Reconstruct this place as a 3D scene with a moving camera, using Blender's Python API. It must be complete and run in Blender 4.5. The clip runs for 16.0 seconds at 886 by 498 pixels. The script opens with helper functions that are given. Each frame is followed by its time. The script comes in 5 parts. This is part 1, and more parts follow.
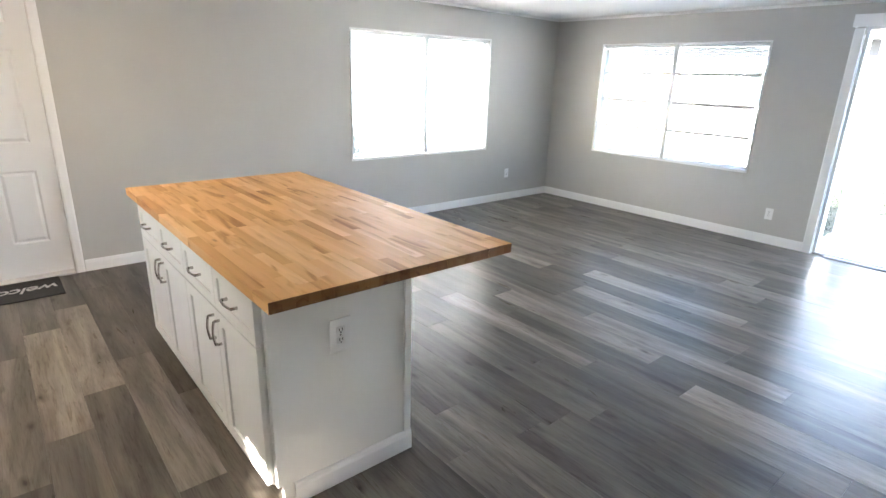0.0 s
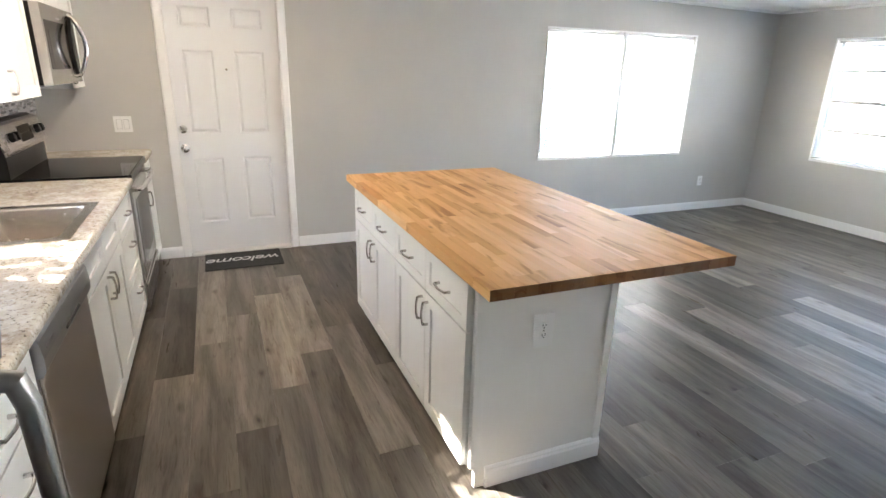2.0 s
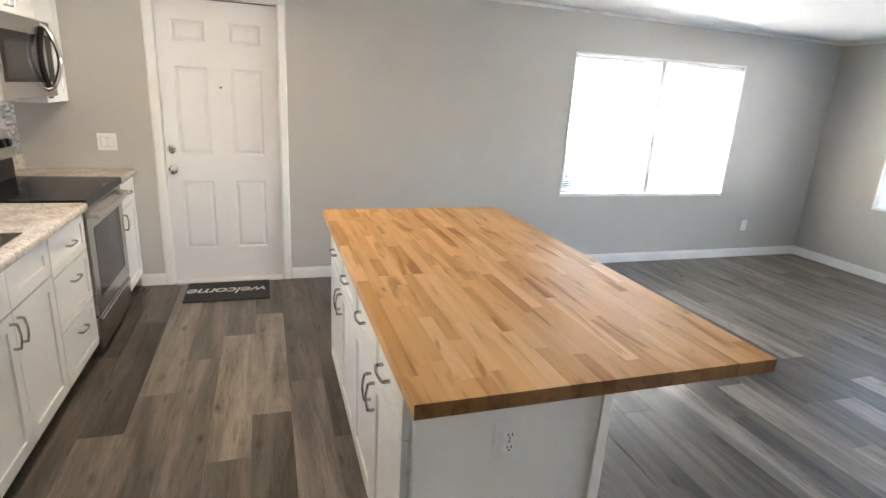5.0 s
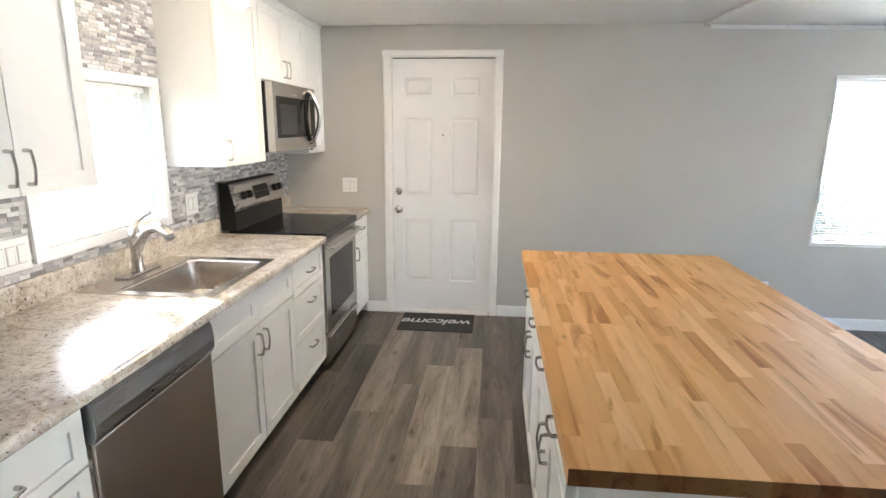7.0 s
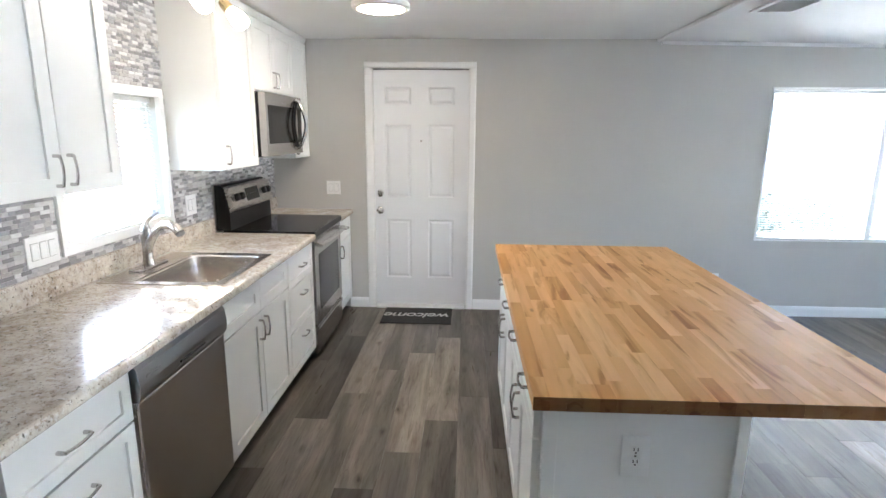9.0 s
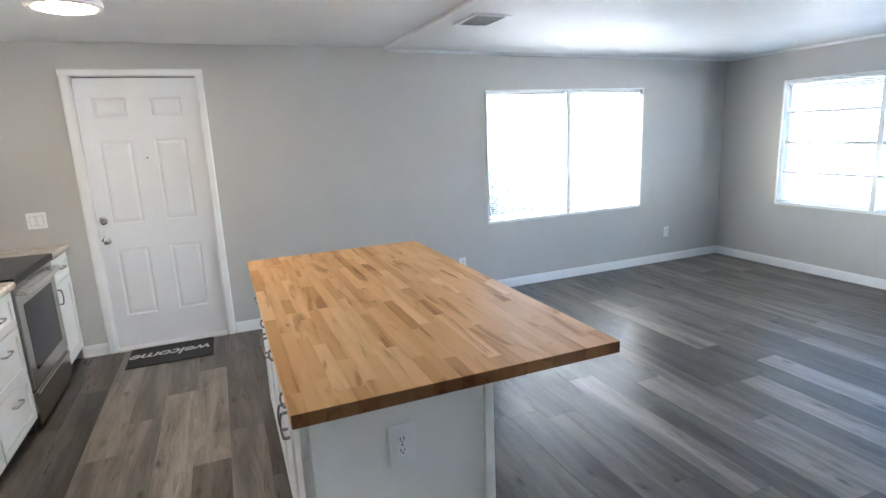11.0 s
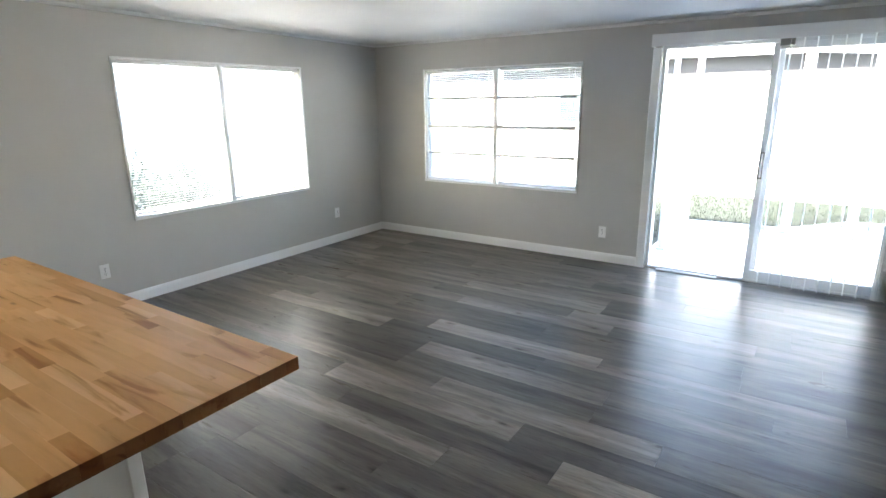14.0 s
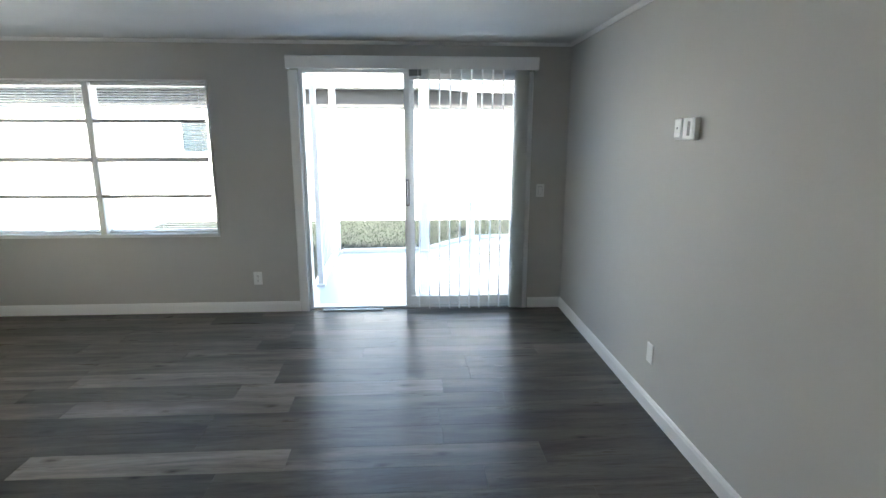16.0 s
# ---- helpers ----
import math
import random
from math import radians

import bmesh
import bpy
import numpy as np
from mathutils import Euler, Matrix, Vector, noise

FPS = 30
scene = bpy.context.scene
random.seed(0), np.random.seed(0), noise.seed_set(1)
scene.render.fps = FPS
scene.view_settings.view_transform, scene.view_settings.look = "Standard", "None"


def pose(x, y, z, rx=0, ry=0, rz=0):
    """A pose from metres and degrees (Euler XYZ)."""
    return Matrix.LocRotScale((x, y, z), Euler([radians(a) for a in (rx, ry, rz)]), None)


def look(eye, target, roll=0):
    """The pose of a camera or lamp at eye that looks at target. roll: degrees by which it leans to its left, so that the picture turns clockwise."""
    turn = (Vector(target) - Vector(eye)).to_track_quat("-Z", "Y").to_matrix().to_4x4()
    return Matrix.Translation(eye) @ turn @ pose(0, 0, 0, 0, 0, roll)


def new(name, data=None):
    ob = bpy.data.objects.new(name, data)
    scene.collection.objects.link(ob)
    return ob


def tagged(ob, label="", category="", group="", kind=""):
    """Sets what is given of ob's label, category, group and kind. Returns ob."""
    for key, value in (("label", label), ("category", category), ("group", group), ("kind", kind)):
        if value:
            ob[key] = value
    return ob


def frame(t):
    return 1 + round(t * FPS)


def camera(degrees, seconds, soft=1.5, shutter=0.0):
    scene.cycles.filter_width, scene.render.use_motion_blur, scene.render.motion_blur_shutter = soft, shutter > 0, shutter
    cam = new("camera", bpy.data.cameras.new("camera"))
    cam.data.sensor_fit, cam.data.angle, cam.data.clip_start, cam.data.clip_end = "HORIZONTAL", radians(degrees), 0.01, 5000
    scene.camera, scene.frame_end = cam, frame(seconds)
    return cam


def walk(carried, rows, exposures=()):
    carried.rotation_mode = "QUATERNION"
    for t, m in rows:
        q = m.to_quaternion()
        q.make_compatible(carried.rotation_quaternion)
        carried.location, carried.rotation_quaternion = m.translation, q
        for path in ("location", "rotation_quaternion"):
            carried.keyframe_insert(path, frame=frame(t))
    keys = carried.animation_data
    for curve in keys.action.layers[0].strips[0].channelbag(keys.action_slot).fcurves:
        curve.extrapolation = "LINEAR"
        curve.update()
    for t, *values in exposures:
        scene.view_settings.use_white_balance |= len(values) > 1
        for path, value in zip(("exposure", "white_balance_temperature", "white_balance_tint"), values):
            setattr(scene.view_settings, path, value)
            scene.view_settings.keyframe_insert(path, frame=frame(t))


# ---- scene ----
cam = camera(78.7, 16.0)
EXPOSURES = [(0.0, 4.72, 6660, 10), (3.7, 4.69, 6620, 10), (6.0, 4.61, 6900, 10), (6.5, 4.61, 6920, 10), (7.0, 4.63, 6480, 9), (8.2, 4.61, 6020, 8), (10.3, 4.52, 5840, 8), (11.5, 4.45, 5960, 8), (12.5, 4.32, 6600, 8), (14.3, 4.03, 6840, 8), (15.0, 3.80, 7000, 7), (16.0, 3.34, 6820, 5)]
PATH = [
    (0, (0.029, -0.021, 1.559), (1.259, 1.43, 0.942), 1.7),
    (0.5, (-0.023, -0.002, 1.557), (1.089, 1.541, 0.937), 1.9),
    (1, (-0.072, 0.024, 1.55), (0.945, 1.631, 0.932), 1.7),
    (1.5, (-0.127, 0.054, 1.549), (0.733, 1.749, 0.927), 1.6),
    (2, (-0.141, 0.067, 1.541), (0.595, 1.817, 0.91), 1.5),
    (2.5, (-0.14, 0.076, 1.543), (0.595, 1.821, 0.897), 1.1),
    (3, (-0.095, 0.12, 1.541), (0.752, 1.811, 0.891), 1.3),
    (3.5, (0.033, 0.171, 1.554), (0.817, 1.905, 0.94), 2.6),
    (3.7, (0.085, 0.187, 1.551), (0.783, 1.961, 0.948), 3.1),
    (5.8, (0.388, 0.512, 1.579), (0.91, 2.376, 1.077), 3.4),
    (6, (0.419, 0.515, 1.582), (0.742, 2.43, 1.103), 2.1),
    (6.5, (0.442, 0.501, 1.573), (0.394, 2.445, 1.108), 0.5),
    (7, (0.406, 0.432, 1.566), (0.226, 2.375, 1.124), 0.5),
    (7.5, (0.348, 0.303, 1.57), (0.195, 2.252, 1.149), 1.2),
    (8, (0.328, 0.211, 1.575), (0.187, 2.161, 1.156), 1.3),
    (8.2, (0.324, 0.19, 1.573), (0.189, 2.14, 1.147), 0.8),
    (10.3, (0.519, 0.041, 1.588), (0.789, 1.98, 1.178), 0.9),
    (10.5, (0.513, 0.065, 1.59), (0.914, 1.981, 1.181), 0.0),
    (11, (0.474, 0.106, 1.585), (1.208, 1.918, 1.164), -2.6),
    (11.5, (0.504, 0.078, 1.573), (1.39, 1.812, 1.12), -0.7),
    (12, (0.561, -0.004, 1.583), (1.567, 1.656, 1.097), -0.3),
    (12.5, (0.582, -0.036, 1.593), (1.772, 1.493, 1.097), 0.4),
    (13, (0.561, 0.056, 1.594), (1.945, 1.41, 1.093), -0.3),
    (13.5, (0.552, 0.173, 1.586), (2.076, 1.364, 1.075), -0.0),
    (14, (0.68, 0.294, 1.585), (2.281, 1.373, 1.062), -0.7),
    (14.5, (0.842, 0.378, 1.597), (2.596, 1.195, 1.092), 0.6),
    (15, (0.951, 0.542, 1.531), (2.866, 0.867, 1.054), -1.1),
    (15.5, (1.131, 0.591, 1.518), (3.076, 0.644, 1.055), -1.3),
    (16, (1.37, 0.593, 1.553), (3.321, 0.477, 1.127), 0.1),
]
walk(cam, [(t, look(eye, target, roll)) for t, eye, target, roll in PATH], EXPOSURES)

# ---------------------------------------------------------------- world and sun
SUN_TRAVEL = Vector((1.0, -0.59, -0.75)).normalized()
world = bpy.data.worlds.new("sky")
scene.world = world
world.use_nodes = True
wt = world.node_tree
wt.nodes.clear()
sky = wt.nodes.new("ShaderNodeTexSky")
sky.sky_type = 'NISHITA'
sky.sun_disc = False
sky.sun_elevation = math.asin(-SUN_TRAVEL.z)
sky.sun_rotation = math.atan2(-SUN_TRAVEL.x, -SUN_TRAVEL.y)
bg = wt.nodes.new("ShaderNodeBackground")
bg.inputs["Strength"].default_value = 0.15
wo = wt.nodes.new("ShaderNodeOutputWorld")
wt.links.new(sky.outputs[0], bg.inputs[0])
wt.links.new(bg.outputs[0], wo.inputs[0])
sun_data = bpy.data.lights.new("sun", 'SUN')
sun_data.energy, sun_data.angle, sun_data.color = 5.0, radians(0.5), (1.0, 0.95, 0.87)
sun = new("sun", sun_data)
sun.matrix_world = look((-20, 12, 17), Vector((-20, 12, 17)) + SUN_TRAVEL)


# ---------------------------------------------------------------- materials
def base_mat(name, color, rough=0.5, metal=0.0):
    m = bpy.data.materials.new(name)
    m.use_nodes = True
    p = m.node_tree.nodes["Principled BSDF"]
    p.inputs["Base Color"].default_value = (*color, 1)
    p.inputs["Roughness"].default_value = rough
    p.inputs["Metallic"].default_value = metal
    return m, m.node_tree, p


def node(nt, kind, **values):
    n = nt.nodes.new(kind)
    for key, value in values.items():
        n.inputs[key].default_value = value
    return n


def coords(nt, scale=(1, 1, 1), spread=False):
    """Object coordinates in metres; spread shifts them by the object's random number."""
    tc = nt.nodes.new("ShaderNodeTexCoord")
    mp = nt.nodes.new("ShaderNodeMapping")
    mp.inputs["Scale"].default_value = scale
    nt.links.new(tc.outputs["Object"], mp.inputs["Vector"])
    if spread:
        oi = nt.nodes.new("ShaderNodeObjectInfo")
        mul = nt.nodes.new("ShaderNodeMath")
        mul.operation = 'MULTIPLY'
        mul.inputs[1].default_value = 57.0
        nt.links.new(oi.outputs["Random"], mul.inputs[0])
        cb = nt.nodes.new("ShaderNodeCombineXYZ")
        for i in range(3):
            nt.links.new(mul.outputs[0], cb.inputs[i])
        nt.links.new(cb.outputs[0], mp.inputs["Location"])
    return mp


def ramp(nt, source, stops):
    r = nt.nodes.new("ShaderNodeValToRGB")
    el = r.color_ramp.elements
    while len(el) < len(stops):
        el.new(0.5)
    for e, (pos, c) in zip(el, stops):
        e.position, e.color = pos, (*c, 1)
    nt.links.new(source, r.inputs[0])
    return r


def mix(nt, a, b, fac, blend='MIX'):
    """a, b and fac: sockets, or plain values."""
    m = nt.nodes.new("ShaderNodeMix")
    m.data_type, m.blend_type = 'RGBA', blend
    for socket, v in ((m.inputs[0], fac), (m.inputs[6], a), (m.inputs[7], b)):
        if isinstance(v, bpy.types.NodeSocket):
            nt.links.new(v, socket)
        elif isinstance(v, tuple):
            socket.default_value = (*v, 1)
        else:
            socket.default_value = v
    return m.outputs[2]


def bump(nt, p, source, strength, distance):
    b = nt.nodes.new("ShaderNodeBump")
    b.inputs["Strength"].default_value, b.inputs["Distance"].default_value = strength, distance
    nt.links.new(source, b.inputs["Height"])
    nt.links.new(b.outputs[0], p.inputs["Normal"])


def painted(name, color, rough, grain=60.0, relief=0.1, vary=0.05, depth=0.002, wide=1.3):
    """Paint with faint unevenness at two scales and a fine relief."""
    m, nt, p = base_mat(name, color, rough)
    mp = coords(nt)
    big = node(nt, "ShaderNodeTexNoise", Scale=wide, Detail=3.0)
    fine = node(nt, "ShaderNodeTexNoise", Scale=grain, Detail=4.0)
    for n in (big, fine):
        nt.links.new(mp.outputs[0], n.inputs["Vector"])
    dark = tuple(c * (1 - vary) for c in color)
    light = tuple(min(0.95, c * (1 + vary)) for c in color)
    r = ramp(nt, big.outputs[0], [(0.3, dark), (0.7, light)])
    nt.links.new(r.outputs[0], p.inputs["Base Color"])
    rr = ramp(nt, fine.outputs[0], [(0.3, (rough * 0.85,) * 3), (0.7, (min(1, rough * 1.15),) * 3)])
    nt.links.new(rr.outputs[0], p.inputs["Roughness"])
    bump(nt, p, fine.outputs[0], relief, depth)
    return m


def brushed(name, color, rough, along=(1, 1, 60), relief=0.008):
    """Brushed metal, with streaks across the stretched axis."""
    m, nt, p = base_mat(name, color, rough, 1.0)
    mp = coords(nt, along)
    n = node(nt, "ShaderNodeTexNoise", Scale=12.0, Detail=4.0)
    nt.links.new(mp.outputs[0], n.inputs["Vector"])
    r = ramp(nt, n.outputs[0], [(0.25, tuple(c * 0.95 for c in color)), (0.75, tuple(min(1, c * 1.05) for c in color))])
    nt.links.new(r.outputs[0], p.inputs["Base Color"])
    rr = ramp(nt, n.outputs[0], [(0.3, (rough * 0.92,) * 3), (0.7, (rough * 1.1,) * 3)])
    nt.links.new(rr.outputs[0], p.inputs["Roughness"])
    bump(nt, p, n.outputs[0], relief, 0.001)
    return m


def plank_mat(name, tone):
    """Grey-brown vinyl plank with a weathered wood print; tone: the print's ground colour."""
    m, nt, p = base_mat(name, tone, 0.40)
    p.inputs["Specular IOR Level"].default_value = 0.26
    layers = []
    for scale, size, detail, rough, warp in (((9.0, 0.9, 1), 2.0, 9.0, 0.66, 0.5), ((4.6, 0.50, 1), 2.0, 5.0, 0.60, 0.6), ((70, 3.5, 1), 3.0, 4.0, 0.6, 0.0), ((22, 1.6, 1), 2.0, 4.0, 0.55, 1.6)):
        mp = coords(nt, scale, True)
        n = node(nt, "ShaderNodeTexNoise", Scale=size, Detail=detail, Roughness=rough, Distortion=warp)
        nt.links.new(mp.outputs[0], n.inputs["Vector"])
        layers.append(n.outputs[0])
    grain, cloud, pores, vein = layers
    mp = coords(nt, (6.5, 2.6, 1), True)
    wob = node(nt, "ShaderNodeTexNoise", Scale=3.0, Detail=3.0)
    nt.links.new(mp.outputs[0], wob.inputs["Vector"])
    knots = node(nt, "ShaderNodeTexVoronoi", Scale=1.0)
    nt.links.new(mix(nt, mp.outputs[0], wob.outputs["Color"], 0.10, 'LINEAR_LIGHT'), knots.inputs["Vector"])
    oi = nt.nodes.new("ShaderNodeObjectInfo")
    own = ramp(nt, oi.outputs["Random"], [(0.0, (0.86, 0.86, 0.87)), (1.0, (1.15, 1.14, 1.12))])
    g = ramp(nt, grain, [(0.28, (0.66, 0.63, 0.60)), (0.45, (0.96, 0.95, 0.94)), (0.72, (1.16, 1.16, 1.16))])
    c = ramp(nt, cloud, [(0.30, (0.54, 0.53, 0.52)), (0.48, (0.96, 0.96, 0.95)), (0.68, (1.46, 1.44, 1.41))])
    o = ramp(nt, pores, [(0.35, (0.74, 0.72, 0.70)), (0.5, (1, 1, 1))])
    v = ramp(nt, vein, [(0.30, (0.62, 0.57, 0.53)), (0.40, (1, 1, 1))])
    k = ramp(nt, knots.outputs["Distance"], [(0.03, (0.16, 0.13, 0.11)), (0.08, (0.62, 0.58, 0.55)), (0.17, (1, 1, 1))])
    s = mix(nt, tone, own.outputs[0], 1.0, 'MULTIPLY')
    for layer, part_of in ((g, 1.0), (c, 1.0), (o, 0.7), (v, 0.9), (k, 0.85)):
        s = mix(nt, s, layer.outputs[0], part_of, 'MULTIPLY')
    nt.links.new(s, p.inputs["Base Color"])
    rr = ramp(nt, grain, [(0.3, (0.35,) * 3), (0.7, (0.26,) * 3)])
    nt.links.new(rr.outputs[0], p.inputs["Roughness"])
    bump(nt, p, grain, 0.14, 0.002)
    return m


def stave_mat(name, gain, flame_part=0.85):
    """Oiled hardwood staves of a butcher block, each of its own tone; grain along y."""
    m, nt, p = base_mat(name, (0.5, 0.28, 0.12), 0.33)
    p.inputs["Specular IOR Level"].default_value = 0.32
    mp = coords(nt, (16, 1.6, 16), True)
    grain = node(nt, "ShaderNodeTexNoise", Scale=1.6, Detail=7.0, Roughness=0.6, Distortion=0.6)
    nt.links.new(mp.outputs[0], grain.inputs["Vector"])
    mp2 = coords(nt, (9, 1.1, 9), True)
    flame = node(nt, "ShaderNodeTexNoise", Scale=1.6, Detail=5.0, Distortion=1.2)
    nt.links.new(mp2.outputs[0], flame.inputs["Vector"])
    mp3 = coords(nt, (14, 5, 14), True)
    knot = node(nt, "ShaderNodeTexVoronoi", Scale=0.55)
    nt.links.new(mp3.outputs[0], knot.inputs["Vector"])
    oi = nt.nodes.new("ShaderNodeObjectInfo")
    stops = [(0.0, (0.585, 0.285, 0.092)), (0.10, (0.65, 0.345, 0.125)), (0.26, (0.715, 0.405, 0.162)), (0.75, (0.775, 0.465, 0.202)), (1.0, (0.84, 0.55, 0.275))]
    tone = ramp(nt, oi.outputs["Random"], [(q, tuple(v * w for v, w in zip(c, gain))) for q, c in stops])
    g = ramp(nt, grain.outputs[0], [(0.3, (0.88, 0.84, 0.80)), (0.5, (1, 1, 1)), (0.75, (1.05, 1.05, 1.06))])
    f = ramp(nt, flame.outputs[0], [(0.34, (0.60, 0.42, 0.26)), (0.385, (0.78, 0.65, 0.50)), (0.44, (0.97, 0.95, 0.92)), (0.8, (1.05, 1.05, 1.05))])
    k = ramp(nt, knot.outputs["Distance"], [(0.02, (0.45, 0.36, 0.30)), (0.075, (1, 1, 1))])
    s = mix(nt, tone.outputs[0], g.outputs[0], 1.0, 'MULTIPLY')
    s = mix(nt, s, f.outputs[0], flame_part, 'MULTIPLY')
    s = mix(nt, s, k.outputs[0], 0.7, 'MULTIPLY')
    nt.links.new(s, p.inputs["Base Color"])
    rr = ramp(nt, grain.outputs[0], [(0.3, (0.50,) * 3), (0.7, (0.40,) * 3)])
    nt.links.new(rr.outputs[0], p.inputs["Roughness"])
    bump(nt, p, grain.outputs[0], 0.06, 0.001)
    return m


def granite_mat():
    """Speckled cream laminate: cloudy ground, tan and grey blotches, dark flecks."""
    m, nt, p = base_mat("speckled_laminate", (0.6, 0.55, 0.5), 0.19)
    mp = coords(nt)
    cloud = node(nt, "ShaderNodeTexNoise", Scale=9.0, Detail=5.0, Roughness=0.7)
    spots = node(nt, "ShaderNodeTexNoise", Scale=62.0, Detail=5.0, Roughness=0.75)
    flecks = node(nt, "ShaderNodeTexNoise", Scale=84.0, Detail=3.0, Roughness=0.6, Distortion=0.5)
    pale = node(nt, "ShaderNodeTexNoise", Scale=45.0, Detail=4.0, Roughness=0.6)
    for n in (cloud, spots, flecks, pale):
        nt.links.new(mp.outputs[0], n.inputs["Vector"])
    a = ramp(nt, cloud.outputs[0], [(0.34, (0.47, 0.402, 0.328)), (0.5, (0.62, 0.563, 0.485)), (0.66, (0.74, 0.70, 0.63))])
    b = ramp(nt, spots.outputs[0], [(0.36, (0.55, 0.46, 0.40)), (0.47, (1, 1, 1)), (0.7, (1.10, 1.10, 1.10))])
    f = ramp(nt, flecks.outputs[0], [(0.33, (0.12, 0.10, 0.09)), (0.385, (1, 1, 1))])
    w = ramp(nt, pale.outputs[0], [(0.56, (0, 0, 0)), (0.66, (0.8, 0.8, 0.8))])
    s = mix(nt, a.outputs[0], b.outputs[0], 0.9, 'MULTIPLY')
    s = mix(nt, s, (0.74, 0.72, 0.69), w.outputs[0])
    s = mix(nt, s, f.outputs[0], 0.9, 'MULTIPLY')
    nt.links.new(s, p.inputs["Base Color"])
    bump(nt, p, spots.outputs[0], 0.04, 0.0006)
    return m


def tile_mat(name, island):
    """Glazed mosaic in whites, greys and taupes."""
    m, nt, p = base_mat(name, (0.5, 0.5, 0.5), 0.22)
    if island:
        src = nt.nodes.new("ShaderNodeNewGeometry").outputs["Random Per Island"]
    else:
        src = nt.nodes.new("ShaderNodeObjectInfo").outputs["Random"]
    r = ramp(nt, src, [(0.0, (0.30, 0.295, 0.30)), (0.16, (0.40, 0.395, 0.41)), (0.34, (0.49, 0.47, 0.46)), (0.52, (0.58, 0.57, 0.575)), (0.72, (0.67, 0.655, 0.65)), (0.88, (0.78, 0.775, 0.77))])
    r.color_ramp.interpolation = 'CONSTANT'
    mp = coords(nt, (40, 40, 160))
    n = node(nt, "ShaderNodeTexNoise", Scale=1.0, Detail=4.0)
    nt.links.new(mp.outputs[0], n.inputs["Vector"])
    v = ramp(nt, n.outputs[0], [(0.3, (0.86, 0.86, 0.86)), (0.7, (1.06, 1.06, 1.06))])
    nt.links.new(mix(nt, r.outputs[0], v.outputs[0], 1.0, 'MULTIPLY'), p.inputs["Base Color"])
    return m


def glass_mat(name, gloss, tint=(1, 1, 1)):
    """Thin clear pane: light passes straight, a little is mirrored."""
    m = bpy.data.materials.new(name)
    m.use_nodes = True
    nt = m.node_tree
    nt.nodes.clear()
    out = nt.nodes.new("ShaderNodeOutputMaterial")
    tr = nt.nodes.new("ShaderNodeBsdfTransparent")
    tr.inputs[0].default_value = (*tint, 1)
    gl = nt.nodes.new("ShaderNodeBsdfGlossy")
    gl.inputs["Roughness"].default_value = 0.02
    mx = nt.nodes.new("ShaderNodeMixShader")
    mx.inputs[0].default_value = gloss
    nt.links.new(tr.outputs[0], mx.inputs[1])
    nt.links.new(gl.outputs[0], mx.inputs[2])
    nt.links.new(mx.outputs[0], out.inputs[0])
    return m


def slat_mat(name, color, through_part):
    """Thin white vinyl that lets some light through."""
    m = bpy.data.materials.new(name)
    m.use_nodes = True
    nt = m.node_tree
    p = nt.nodes["Principled BSDF"]
    p.inputs["Base Color"].default_value = (*color, 1)
    p.inputs["Roughness"].default_value = 0.45
    t = nt.nodes.new("ShaderNodeBsdfTranslucent")
    t.inputs[0].default_value = (*color, 1)
    mx = nt.nodes.new("ShaderNodeMixShader")
    mx.inputs[0].default_value = through_part
    nt.links.new(p.outputs[0], mx.inputs[1])
    nt.links.new(t.outputs[0], mx.inputs[2])
    nt.links.new(mx.outputs[0], nt.nodes["Material Output"].inputs[0])
    return m


def glow_mat(name, color, strength):
    m, nt, p = base_mat(name, (0.9, 0.9, 0.9), 0.4)
    p.inputs["Emission Color"].default_value = (*color, 1)
    p.inputs["Emission Strength"].default_value = strength
    return m


def grass_mat():
    m, nt, p = base_mat("lawn", (0.08, 0.12, 0.04), 0.9)
    mp = coords(nt)
    a = node(nt, "ShaderNodeTexNoise", Scale=2.5, Detail=5.0)
    b = node(nt, "ShaderNodeTexNoise", Scale=40.0, Detail=4.0)
    for n in (a, b):
        nt.links.new(mp.outputs[0], n.inputs["Vector"])
    r = ramp(nt, a.outputs[0], [(0.35, (0.003, 0.009, 0.004)), (0.6, (0.006, 0.014, 0.005)), (0.75, (0.010, 0.017, 0.008))])
    s = ramp(nt, b.outputs[0], [(0.3, (0.6, 0.6, 0.6)), (0.7, (1.3, 1.3, 1.3))])
    nt.links.new(mix(nt, r.outputs[0], s.outputs[0], 1.0, 'MULTIPLY'), p.inputs["Base Color"])
    bump(nt, p, b.outputs[0], 0.5, 0.03)
    return m


WALL = painted("greige_wall_paint", (0.555, 0.542, 0.515), 0.60, 90, 0.10, 0.025)
WALL.node_tree.nodes["Principled BSDF"].inputs["Specular IOR Level"].default_value = 0.30
CEIL = painted("white_ceiling_paint", (0.86, 0.86, 0.85), 0.6, 45, 0.25, 0.03, 0.004)
CEIL_TEX = painted("textured_ceiling_paint", (0.87, 0.87, 0.865), 0.6, 28, 0.45, 0.04, 0.008)
TRIM = painted("white_trim_paint", (0.88, 0.88, 0.875), 0.32, 60, 0.05, 0.015)
DOORP = painted("white_door_paint", (0.83, 0.84, 0.855), 0.36, 120, 0.05, 0.015)
CAB = painted("white_cabinet_paint", (0.87, 0.87, 0.845), 0.34, 80, 0.03, 0.015)
# Toe kick colour holds the brownish shade under the cabinet fronts.
TOE = painted("shaded_toe_kick", (0.10, 0.085, 0.075), 0.6)
